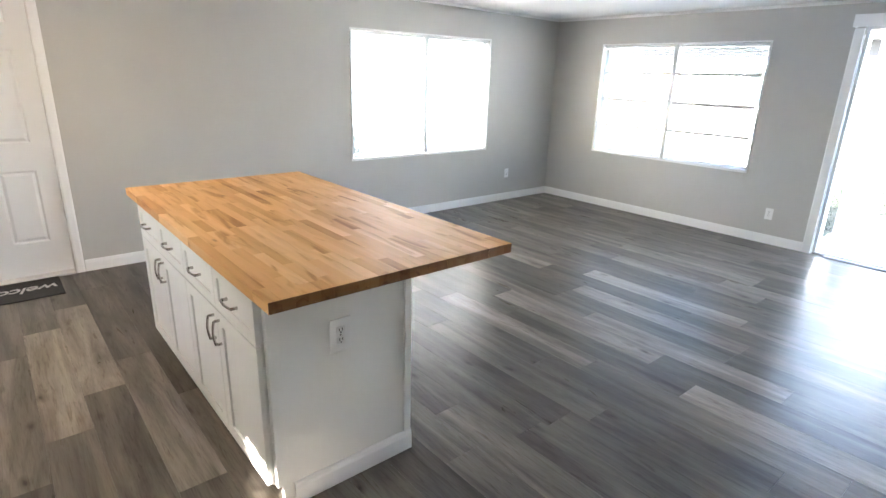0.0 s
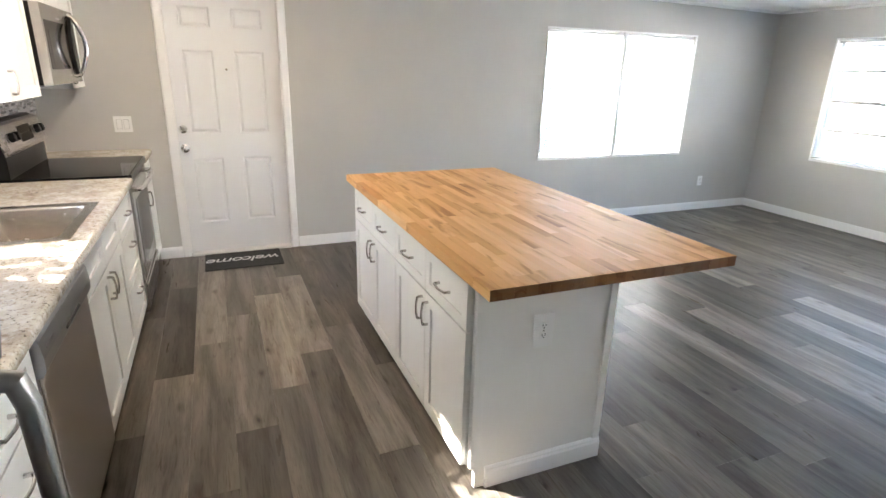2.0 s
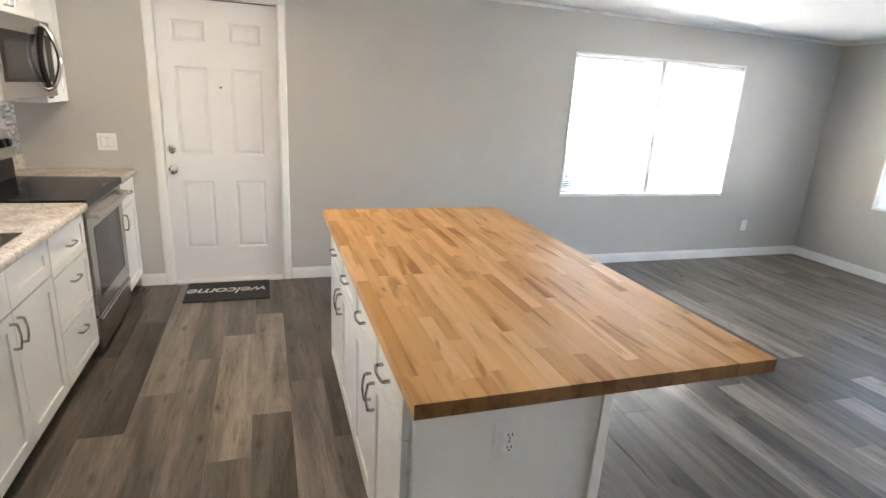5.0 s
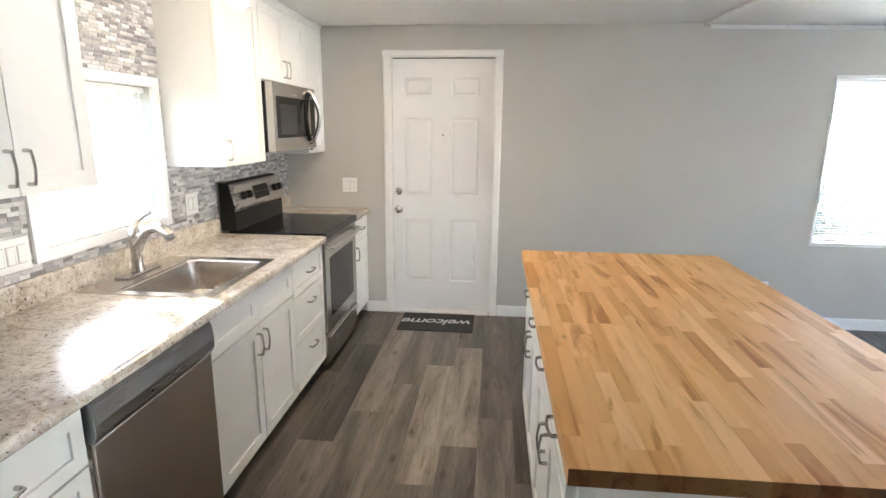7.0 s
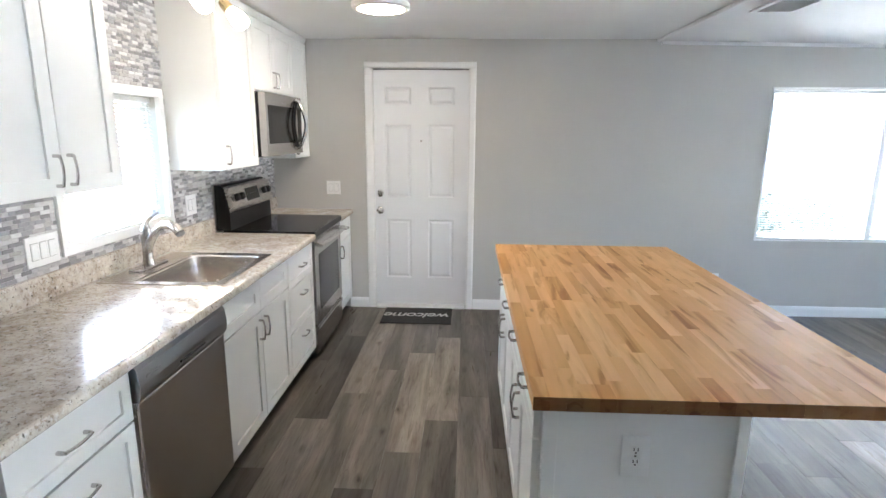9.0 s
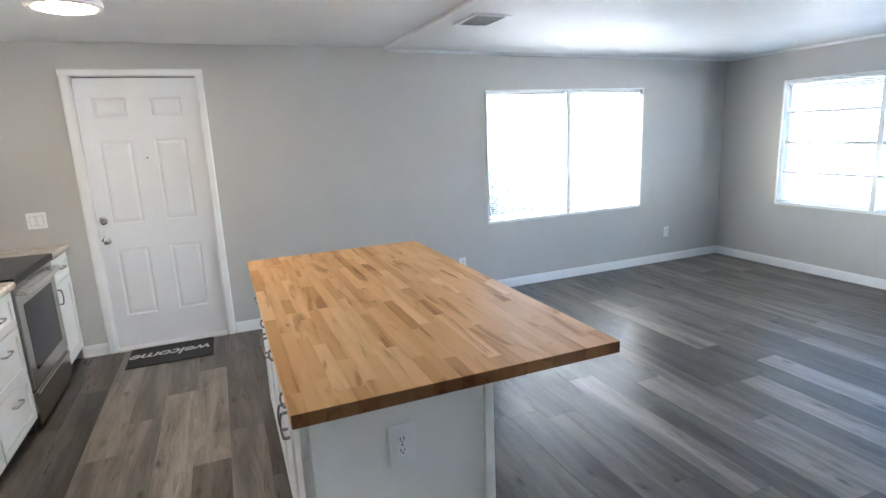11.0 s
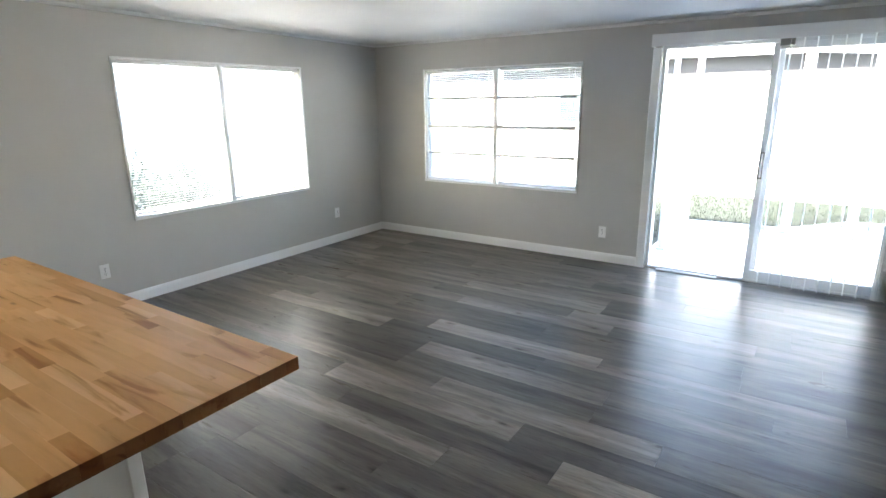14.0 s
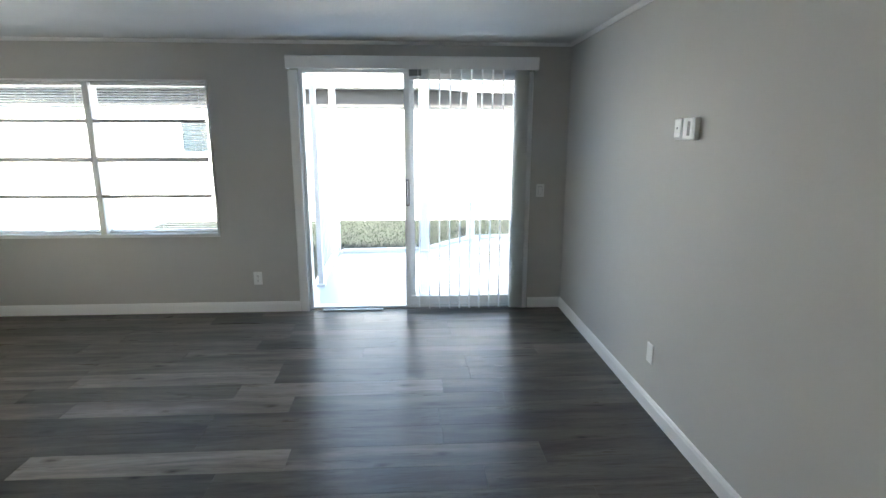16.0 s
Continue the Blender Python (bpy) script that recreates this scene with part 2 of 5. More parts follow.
PLANKS = [plank_mat("dark_vinyl_plank", (0.114, 0.102, 0.089)), plank_mat("grey_vinyl_plank", (0.158, 0.142, 0.124)), plank_mat("pale_vinyl_plank", (0.250, 0.225, 0.196))]
GAP = painted("plank_joint", (0.045, 0.042, 0.04), 0.7)
STAVE = stave_mat("butcher_block_stave", (1.1, 1.1, 1.1))
ENDGRAIN = stave_mat("butcher_block_edge", (0.33, 0.27, 0.23), 0.9)
LAMINATE = granite_mat()
TILE = tile_mat("mosaic_tile_glaze", False)
TILES = tile_mat("mosaic_tile_glaze_joined", True)
GROUT = painted("tile_grout", (0.56, 0.55, 0.54), 0.8, 200, 0.1)
STEEL = brushed("brushed_stainless", (0.385, 0.352, 0.328), 0.30, (8, 8, 200))
STEEL_H = brushed("brushed_stainless_level", (0.52, 0.505, 0.49), 0.27, (8, 200, 8))
STEEL_DK = brushed("grey_stainless_panel", (0.30, 0.30, 0.30), 0.34, (8, 8, 200))
STEEL_DOOR = brushed("appliance_door_steel", (0.46, 0.445, 0.43), 0.24, (8, 8, 200))
SINKM = brushed("sink_steel", (0.62, 0.575, 0.53), 0.25, (3, 40, 3))
NICKEL = brushed("satin_nickel", (0.47, 0.45, 0.43), 0.26, (20, 20, 20))
CHROME = brushed("polished_chrome", (0.75, 0.75, 0.75), 0.08, (5, 5, 5))
DARKBAR = brushed("dark_nickel_pull", (0.52, 0.505, 0.49), 0.24, (20, 20, 20))
BRASS = brushed("warm_brass", (0.60, 0.46, 0.25), 0.25, (10, 10, 10))
BLACKGL = base_mat("black_glass", (0.012, 0.012, 0.013), 0.06)[0]
BLACK = base_mat("black_enamel", (0.016, 0.016, 0.017), 0.32)[0]
OVENGL = base_mat("smoked_oven_glass", (0.035, 0.035, 0.037), 0.07)[0]
for dull in (BLACKGL, OVENGL, BLACK):
    dull.node_tree.nodes["Principled BSDF"].inputs["Specular IOR Level"].default_value = 0.12
PLASTIC = painted("white_plastic", (0.88, 0.88, 0.87), 0.38, 100, 0.01, 0.01)
PLATEGAP = painted("plate_shadow_gap", (0.42, 0.42, 0.41), 0.6)
SLOT = painted("dark_slot", (0.05, 0.05, 0.05), 0.6)
GREYP = painted("grey_plastic", (0.22, 0.22, 0.22), 0.45)
MATM = painted("charcoal_rug_pile", (0.035, 0.035, 0.037), 0.95, 400, 0.8, 0.2, 0.003)
MATW = painted("white_rug_lettering", (0.62, 0.62, 0.62), 0.9, 300, 0.5)
ALU = painted("white_aluminium", (0.78, 0.78, 0.78), 0.35)
PORCHALU = painted("white_porch_aluminium", (0.68, 0.69, 0.70), 0.45)
VINYL = painted("white_window_vinyl", (0.87, 0.87, 0.87), 0.35)
SLAT = slat_mat("white_blind_slat", (0.86, 0.86, 0.85), 0.22)
VANE = slat_mat("white_vertical_vane", (0.92, 0.92, 0.91), 0.75)
GLASS = glass_mat("window_glass", 0.05)
CONCRETE = painted("painted_porch_concrete", (0.50, 0.51, 0.52), 0.20, 30, 0.15, 0.06)
DRIVE = painted("driveway_concrete", (0.45, 0.44, 0.42), 0.8, 25, 0.3, 0.1)
SIDING = painted("white_siding", (0.78, 0.79, 0.80), 0.6, 20, 0.1, 0.03)
# Near-black: the shade below the neighbour's roof edge is in this colour.
SOFFIT = painted("shaded_eave", (0.045, 0.045, 0.048), 0.6)
ROOF = painted("pale_roof_shingle", (0.50, 0.50, 0.50), 0.8, 20, 0.4, 0.1)
LAWN = grass_mat()
FARPANE = base_mat("dark_window_pane", (0.035, 0.050, 0.062), 0.15)[0]
LEAF = painted("bush_leaf", (0.090, 0.112, 0.095), 0.6, 8, 0.2, 0.35)
WOODEXT = painted("pale_jamb_wood", (0.42, 0.34, 0.28), 0.6)
GLOW_LED = glow_mat("led_diffuser", (1.0, 0.80, 0.59), 3.8)
GLOW_BULB = glow_mat("frosted_bulb", (1.0, 0.82, 0.62), 1.3)


# ---------------------------------------------------------------- mesh helpers
ORIGIN = {}


def thing(name, at, label="", category="", group="", kind=""):
    """An Empty at the thing's base, to which its parts belong."""
    e = new(name)
    e.location = at
    e.empty_display_size = 0.05
    ORIGIN[e.name] = Vector(at)
    return tagged(e, label, category, group, kind)


def mesh_of(bm, name, material, smooth=False):
    me = bpy.data.meshes.new(name)
    bmesh.ops.recalc_face_normals(bm, faces=bm.faces)
    bm.to_mesh(me)
    bm.free()
    me.materials.append(material)
    if smooth:
        for f in me.polygons:
            f.use_smooth = True
        me.set_sharp_from_angle(angle=radians(35))
    return me


def part(name, bm, material, parent, label="", smooth=False):
    """One mesh, given in world metres, under a thing or a part."""
    o = ORIGIN[parent.name]
    bmesh.ops.translate(bm, verts=bm.verts, vec=-o)
    ob = new(name, mesh_of(bm, name, material, smooth))
    ob.parent = parent
    ORIGIN[ob.name] = o
    return tagged(ob, label)


def solo(name, bm, material, label="", category="", group="", kind="", smooth=False, at=(0, 0, 0)):
    """A top-level thing of a single mesh, given in world metres, with its origin at at."""
    bmesh.ops.translate(bm, verts=bm.verts, vec=-Vector(at))
    ob = new(name, mesh_of(bm, name, material, smooth))
    ob.location = at
    ORIGIN[ob.name] = Vector(at)
    return tagged(ob, label, category, group, kind)


def box(x0, x1, y0, y1, z0, z1, bevel=0.0, bm=None, seg=1):
    b = bmesh.new()
    v = [b.verts.new((x, y, z)) for x in (x0, x1) for y in (y0, y1) for z in (z0, z1)]
    for f in ((0, 1, 3, 2), (4, 6, 7, 5), (0, 4, 5, 1), (2, 3, 7, 6), (0, 2, 6, 4), (1, 5, 7, 3)):
        b.faces.new([v[i] for i in f])
    bmesh.ops.recalc_face_normals(b, faces=b.faces)
    if bevel > 0:
        bmesh.ops.bevel(b, geom=list(b.edges), offset=bevel, segments=seg, affect='EDGES', profile=0.5)
    return join(bm, b)


def join(bm, b):
    if bm is None:
        return b
    me = bpy.data.meshes.new("tmp")
    b.to_mesh(me)
    b.free()
    bm.from_mesh(me)
    bpy.data.meshes.remove(me)
    return bm


def sheet(axis, w0, w1, u0, u1, v0, v1, holes=(), bm=None):
    """A slab across axis (x, y or z) from w0 to w1, with rectangular holes right through. u, v: the two other axes in order."""
    us = sorted({u0, u1, *(h[0] for h in holes), *(h[1] for h in holes)})
    vs = sorted({v0, v1, *(h[2] for h in holes), *(h[3] for h in holes)})
    b = bm or bmesh.new()
    seen = {}

    def vert(u, v, w):
        key = (u, v, w)
        if key not in seen:
            seen[key] = b.verts.new({"x": (w, u, v), "y": (u, w, v), "z": (u, v, w)}[axis])
        return seen[key]

    def full(i, j):
        if not (0 <= i < len(us) - 1 and 0 <= j < len(vs) - 1):
            return False
        u, v = (us[i] + us[i + 1]) / 2, (vs[j] + vs[j + 1]) / 2
        return not any(h[0] < u < h[1] and h[2] < v < h[3] for h in holes)

    for i in range(len(us) - 1):
        for j in range(len(vs) - 1):
            if not full(i, j):
                continue
            a, c, d, e = us[i], us[i + 1], vs[j], vs[j + 1]
            for w in (w0, w1):
                b.faces.new([vert(a, d, w), vert(c, d, w), vert(c, e, w), vert(a, e, w)])
            for (di, dj), (p, q) in (((-1, 0), ((a, d), (a, e))), ((1, 0), ((c, d), (c, e))), ((0, -1), ((a, d), (c, d))), ((0, 1), ((a, e), (c, e)))):
                if not full(i + di, j + dj):
                    b.faces.new([vert(*p, w0), vert(*q, w0), vert(*q, w1), vert(*p, w1)])
    return b


def prism(profile, axis, a0, a1, bm=None):
    """A profile of points in the two other axes (in order), drawn out along axis."""
    b = bmesh.new()
    rings = []
    for a in (a0, a1):
        rings.append([b.verts.new({"x": (a, p, q), "y": (p, a, q), "z": (p, q, a)}[axis]) for p, q in profile])
    n = len(profile)
    for i in range(n):
        b.faces.new([rings[0][i], rings[0][(i + 1) % n], rings[1][(i + 1) % n], rings[1][i]])
    b.faces.new(rings[0])
    b.faces.new(rings[1][::-1])
    bmesh.ops.recalc_face_normals(b, faces=b.faces)
    return join(bm, b)


def tube(points, radius, n=10, bm=None):
    """A round bar along points; radius: one number, or one for each point."""
    b = bmesh.new()
    pts = [Vector(p) for p in points]
    rad = radius if isinstance(radius, (list, tuple)) else [radius] * len(pts)
    side, rings = None, []
    for i, p in enumerate(pts):
        d = (pts[min(i + 1, len(pts) - 1)] - pts[max(i - 1, 0)]).normalized()
        if side is None:
            side = d.orthogonal().normalized()
        side = (side - d * side.dot(d)).normalized()
        up = d.cross(side)
        rings.append([b.verts.new(p + rad[i] * (side * math.cos(2 * math.pi * k / n) + up * math.sin(2 * math.pi * k / n))) for k in range(n)])
    for r, s in zip(rings, rings[1:]):
        for k in range(n):
            b.faces.new([r[k], r[(k + 1) % n], s[(k + 1) % n], s[k]])
    b.faces.new(rings[0][::-1])
    b.faces.new(rings[-1])
    return join(bm, b)


def lathe(profile, at, axis=(0, 0, 1), n=32, bm=None):
    """Turns (radius, height) points round axis at at."""
    b = bmesh.new()
    rot = Vector((0, 0, 1)).rotation_difference(Vector(axis)).to_matrix()
    rings = []
    for r, h in profile:
        rings.append([b.verts.new(Vector(at) + rot @ Vector((r * math.cos(2 * math.pi * k / n), r * math.sin(2 * math.pi * k / n), h))) for k in range(n)])
    for r, s in zip(rings, rings[1:]):
        for k in range(n):
            b.faces.new([r[k], r[(k + 1) % n], s[(k + 1) % n], s[k]])
    b.faces.new(rings[0][::-1])
    b.faces.new(rings[-1])
    return join(bm, b)


def arc(a, b, bulge, n=9):
    """Points from a to b that bow out by the vector bulge."""
    a, b, bulge = Vector(a), Vector(b), Vector(bulge)
    return [a.lerp(b, i / (n - 1)) + bulge * math.sin(math.pi * i / (n - 1)) for i in range(n)]


# ---------------------------------------------------------------- the shell
KX, NY, EX, SY = -1.31, 4.825, 5.986, -0.742
CZK, CZL, CZE, STEP = 2.325, 2.312, 2.262, 1.93
W1 = (2.897, 4.766, 0.694, 1.941)
W2 = (2.230, 4.097, 0.690, 1.936)
KW = (2.287, 3.070, 1.095, 1.745)
SL = (-0.360, 1.495, 0.0, 2.055)
DR = (-0.437, 0.407, 0.0, 2.105)

solo("wall_north", sheet("y", NY, NY + 0.14, KX - 0.14, EX + 0.14, -0.3, 2.6, [(DR[0], DR[1], 0.0, DR[3]), W1]), WALL, kind="structure")
solo("wall_east", sheet("x", EX, EX + 0.14, SY - 0.14, NY, -0.3, 2.6, [SL, W2]), WALL, kind="structure")
solo("wall_south", sheet("y", SY - 0.14, SY, KX - 0.14, EX, -0.3, 2.6), WALL, kind="structure")
wall_west = solo("wall_west", sheet("x", KX - 0.14, KX, SY, NY, -0.3, 2.6, [KW]), WALL, kind="structure")
solo("ceiling_1", box(KX, STEP, SY, NY, CZK, CZK + 0.1), CEIL, kind="structure")
solo("ceiling_2", prism([(STEP, CZL), (EX, CZE), (EX, CZE + 0.15), (STEP, CZL + 0.15)], "y", SY, NY), CEIL_TEX, kind="structure")
solo("roof", box(KX - 0.5, EX + 0.35, SY - 0.6, NY + 0.45, 2.6, 2.7), ROOF, kind="structure")
floor = solo("floor", box(KX, EX, SY, NY, -0.12, -0.004), GAP, kind="structure")

# Ceiling batten at the step and a narrow cove along the living room's walls.
solo("ceiling_batten", prism([(STEP - 0.022, CZK - 0.004), (STEP + 0.012, CZK - 0.004), (STEP + 0.012, CZL - 0.010), (STEP - 0.010, CZL - 0.010), (STEP - 0.022, CZL)], "y", SY + 0.004, NY - 0.004), TRIM, kind="structure")


def cove_x(y, sgn, x0, x1):
    b = bmesh.new()
    z = lambda x: CZL + (CZE - CZL) * (x - STEP) / (EX - STEP)
    rows = []
    for x in (x0, x1):
        rows.append([b.verts.new((x, y + sgn * d, z(x) - h)) for d, h in ((0, 0.004), (0.028, 0.004), (0.026, 0.010), (0.010, 0.026), (0, 0.028))])
    for i in range(5):
        b.faces.new([rows[0][i], rows[0][(i + 1) % 5], rows[1][(i + 1) % 5], rows[1][i]])
    b.faces.new(rows[0])
    b.faces.new(rows[1][::-1])
    return b


solo("trim_1", cove_x(NY, -1, STEP + 0.02, EX - 0.03), TRIM, kind="structure")
solo("trim_2", cove_x(SY, 1, STEP + 0.02, EX - 0.03), TRIM, kind="structure")
solo("trim_3", prism([(EX, CZE - 0.004), (EX - 0.028, CZE - 0.004), (EX - 0.026, CZE - 0.012), (EX - 0.010, CZE - 0.028), (EX, CZE - 0.030)], "y", SY, NY), TRIM, kind="structure")

BASE = [(0.0, 0.0), (0.014, 0.0), (0.014, 0.068), (0.010, 0.078), (0.010, 0.084), (0.004, 0.092), (0.0, 0.092)]


def baseboard(name, axis, wall, sgn, a0, a1):
    if axis == "x":
        b = prism([(wall + sgn * d, z) for d, z in BASE], "x", a0, a1)
    else:
        b = prism([(wall + sgn * d, z) for d, z in BASE], "y", a0, a1)
    solo(name, b, TRIM, kind="structure")


baseboard("baseboard_1", "x", NY, -1, DR[1] + 0.052, EX)
baseboard("baseboard_2", "x", NY, -1, -0.655, DR[0] - 0.052)
baseboard("baseboard_3", "y", EX, -1, SL[1] + 0.082, NY - 0.014)
baseboard("baseboard_4", "y", EX, -1, SY + 0.014, SL[0] - 0.082)
baseboard("baseboard_5", "x", SY, 1, KX, EX)

# ---------------------------------------------------------------- entry door
d1 = thing("door_1", (0, NY, 0), "white six panel steel entry door, closed, in a white casing", "door", kind="structure")
SLAB = (-0.420, 0.392, 0.022, 2.085)
cols, rows_ = [(-0.328, -0.100), (0.048, 0.276)], [(0.270, 0.808), (1.004, 1.636), (1.798, 1.946)]
holes = [(a, b, c, d) for a, b in cols for c, d in rows_]
b = sheet("y", 4.872, 4.893, *SLAB, holes)
sheet("y", 4.894, 4.918, *SLAB, bm=b)
for a, c, e, f in holes:
    rings = []
    for inset, depth in ((0.0, 4.8722), (0.006, 4.876), (0.011, 4.888), (0.017, 4.888), (0.034, 4.876), (0.040, 4.8755)):
        rings.append([b.verts.new((x, depth, z)) for x, z in ((a + inset, e + inset), (c - inset, e + inset), (c - inset, f - inset), (a + inset, f - inset))])
    for p, q in zip(rings, rings[1:]):
        for i in range(4):
            b.faces.new([p[i], p[(i + 1) % 4], q[(i + 1) % 4], q[i]])
    b.faces.new(rings[-1])
slab = part("slab", b, DOORP, d1)
part("door_stop", sheet("y", 4.9185, 4.945, DR[0] + 0.001, DR[1] - 0.001, 0.0, DR[3] - 0.001, [(SLAB[0] + 0.012, SLAB[1] - 0.012, 0.035, SLAB[3] - 0.012)]), TRIM, d1)
part("jamb", sheet("y", NY + 0.004, NY + 0.136, DR[0], DR[1], 0.0, DR[3], [(SLAB[0] - 0.004, SLAB[1] + 0.003, -0.1, SLAB[3] + 0.010)]), TRIM, d1)
# Grey strip fills the head gap to draw its dark shade line.
part("head_gap_shade", box(SLAB[0], SLAB[1], 4.876, 4.912, SLAB[3] + 0.001, SLAB[3] + 0.0095), GREYP, d1, "dark strip standing for the shaded gap over the slab")
CAS = [(0.0, 0.0), (0.0, -0.012), (0.012, -0.017), (0.045, -0.017), (0.056, -0.011), (0.060, 0.0)]


def casing_z(x, sgn, z0, z1, y=NY):
    return prism([(x + sgn * d, y + e) for d, e in CAS], "z", z0, z1)


part("casing", casing_z(DR[0] + 0.008, -1, 0.0, 2.098), TRIM, d1)
part("casing", casing_z(DR[1] - 0.012, 1, 0.0, 2.098), TRIM, d1)
part("casing", prism([(NY + e, 2.098 + d * 0.8) for d, e in CAS], "x", DR[0] - 0.052, DR[1] + 0.048), TRIM, d1)
part("threshold", box(DR[0] + 0.02, DR[1] - 0.02, 4.796, 4.93, 0.0, 0.018, 0.004), ALU, d1)
part("deadbolt", lathe([(0.001, 0), (0.030, 0), (0.032, 0.004), (0.030, 0.012), (0.018, 0.016), (0.016, 0.024), (0.001, 0.025)], (-0.378, 4.875, 1.040), (0, -1, 0), 24), CHROME, slab, "polished chrome", True)
part("thumb_turn", box(-0.382, -0.374, 4.836, 4.852, 1.024, 1.056, 0.002), NICKEL, slab)
part("door_knob", lathe([(0.001, 0), (0.033, 0), (0.034, 0.005), (0.020, 0.010), (0.012, 0.018), (0.012, 0.034), (0.024, 0.042), (0.028, 0.052), (0.026, 0.064), (0.016, 0.071), (0.001, 0.073)], (-0.378, 4.875, 0.890), (0, -1, 0), 28), CHROME, slab, "polished chrome", True)
part("peephole", lathe([(0.001, 0), (0.008, 0), (0.008, 0.004), (0.004, 0.005), (0.001, 0.004)], (-0.014, 4.876, 1.498), (0, -1, 0), 16), NICKEL, slab, "", True)

# Door mat: reads from the doorway, so its lettering stands on its head from inside.
rug = thing("door_mat", (-0.023, 4.589, 0), "charcoal welcome mat with white script lettering on the floor", "door mat")
part("mat_body", box(-0.322, 0.276, 4.388, 4.790, 0.001, 0.010, 0.003), MATM, rug)
fc = bpy.data.curves.new("lettering", 'FONT')
fc.body, fc.size, fc.shear, fc.extrude, fc.offset = "welcome", 0.168, 0.25, 0.0012, 0.0006
fc.align_x, fc.align_y, fc.space_character = 'CENTER', 'CENTER', 0.92
tmp = new("lettering_tmp", fc)
me = bpy.data.meshes.new_from_object(tmp.evaluated_get(bpy.context.evaluated_depsgraph_get()))
bpy.data.objects.remove(tmp)
me.materials.clear()
me.materials.append(MATW)
let = new("lettering", me)
let.parent = rug
let.matrix_basis = pose(0, 0.0, 0.0108, 0, 0, 180)
tagged(let, "white script reading welcome")


# ---------------------------------------------------------------- windows and blinds
def slat_mesh(w, length):
    """One curved mini blind slat along x, centred."""
    b = bmesh.new()
    prof = [(-w / 2, 0.0), (-w / 4, 0.0018), (0, 0.0024), (w / 4, 0.0018), (w / 2, 0.0)]
    ring = []
    for x in (-length / 2, length / 2):
        ring.append([b.verts.new((x, p, q)) for p, q in prof] + [b.verts.new((x, p, q - 0.0006)) for p, q in prof[::-1]])
    n = len(ring[0])
    for i in range(n):
        b.faces.new([ring[0][i], ring[0][(i + 1) % n], ring[1][(i + 1) % n], ring[1][i]])
    b.faces.new(ring[0])
    b.faces.new(ring[1][::-1])
    return mesh_of(b, "slat", SLAT, True)


def blind(place, turn, width, z0, z1, tilt, label, pitch=0.0205, group="mini blinds"):
    """A mini blind in an opening: headrail, slats, ladder cords, bottom rail and wand. place: middle of its top edge; x runs along it, y into the room."""
    t = thing("mini_blind", (0, 0, 0), label, "window blind", group)
    b = box(-width / 2, width / 2, -0.0125, 0.0125, z1 - 0.026, z1, 0.002)
    part("headrail", b, VINYL, t)
    part("bottom_rail", box(-width / 2, width / 2, -0.012, 0.012, z0, z0 + 0.014, 0.003), VINYL, t)
    me = slat_mesh(0.025, width - 0.006)
    z = z0 + 0.026
    while z < z1 - 0.034:
        s = new("slat", me)
        s.parent = t
        s.matrix_basis = pose(0, 0, z, tilt + random.uniform(-1.5, 1.5), 0, 0)
        z += pitch
    for k in (-0.36, 0.0, 0.36) if width > 0.7 else (-0.32, 0.32):
        part("ladder_cord", tube([(k * width, 0.013, z0 + 0.01), (k * width, 0.013, z1 - 0.02)], 0.0012, 5), VINYL, t)
    part("wand", tube([(-width / 2 + 0.06, 0.022, z1 - 0.03), (-width / 2 + 0.062, 0.024, z1 - 0.62)], 0.0035, 6), VINYL, t)
    t.matrix_basis = pose(*place, 0, 0, turn)
    return t


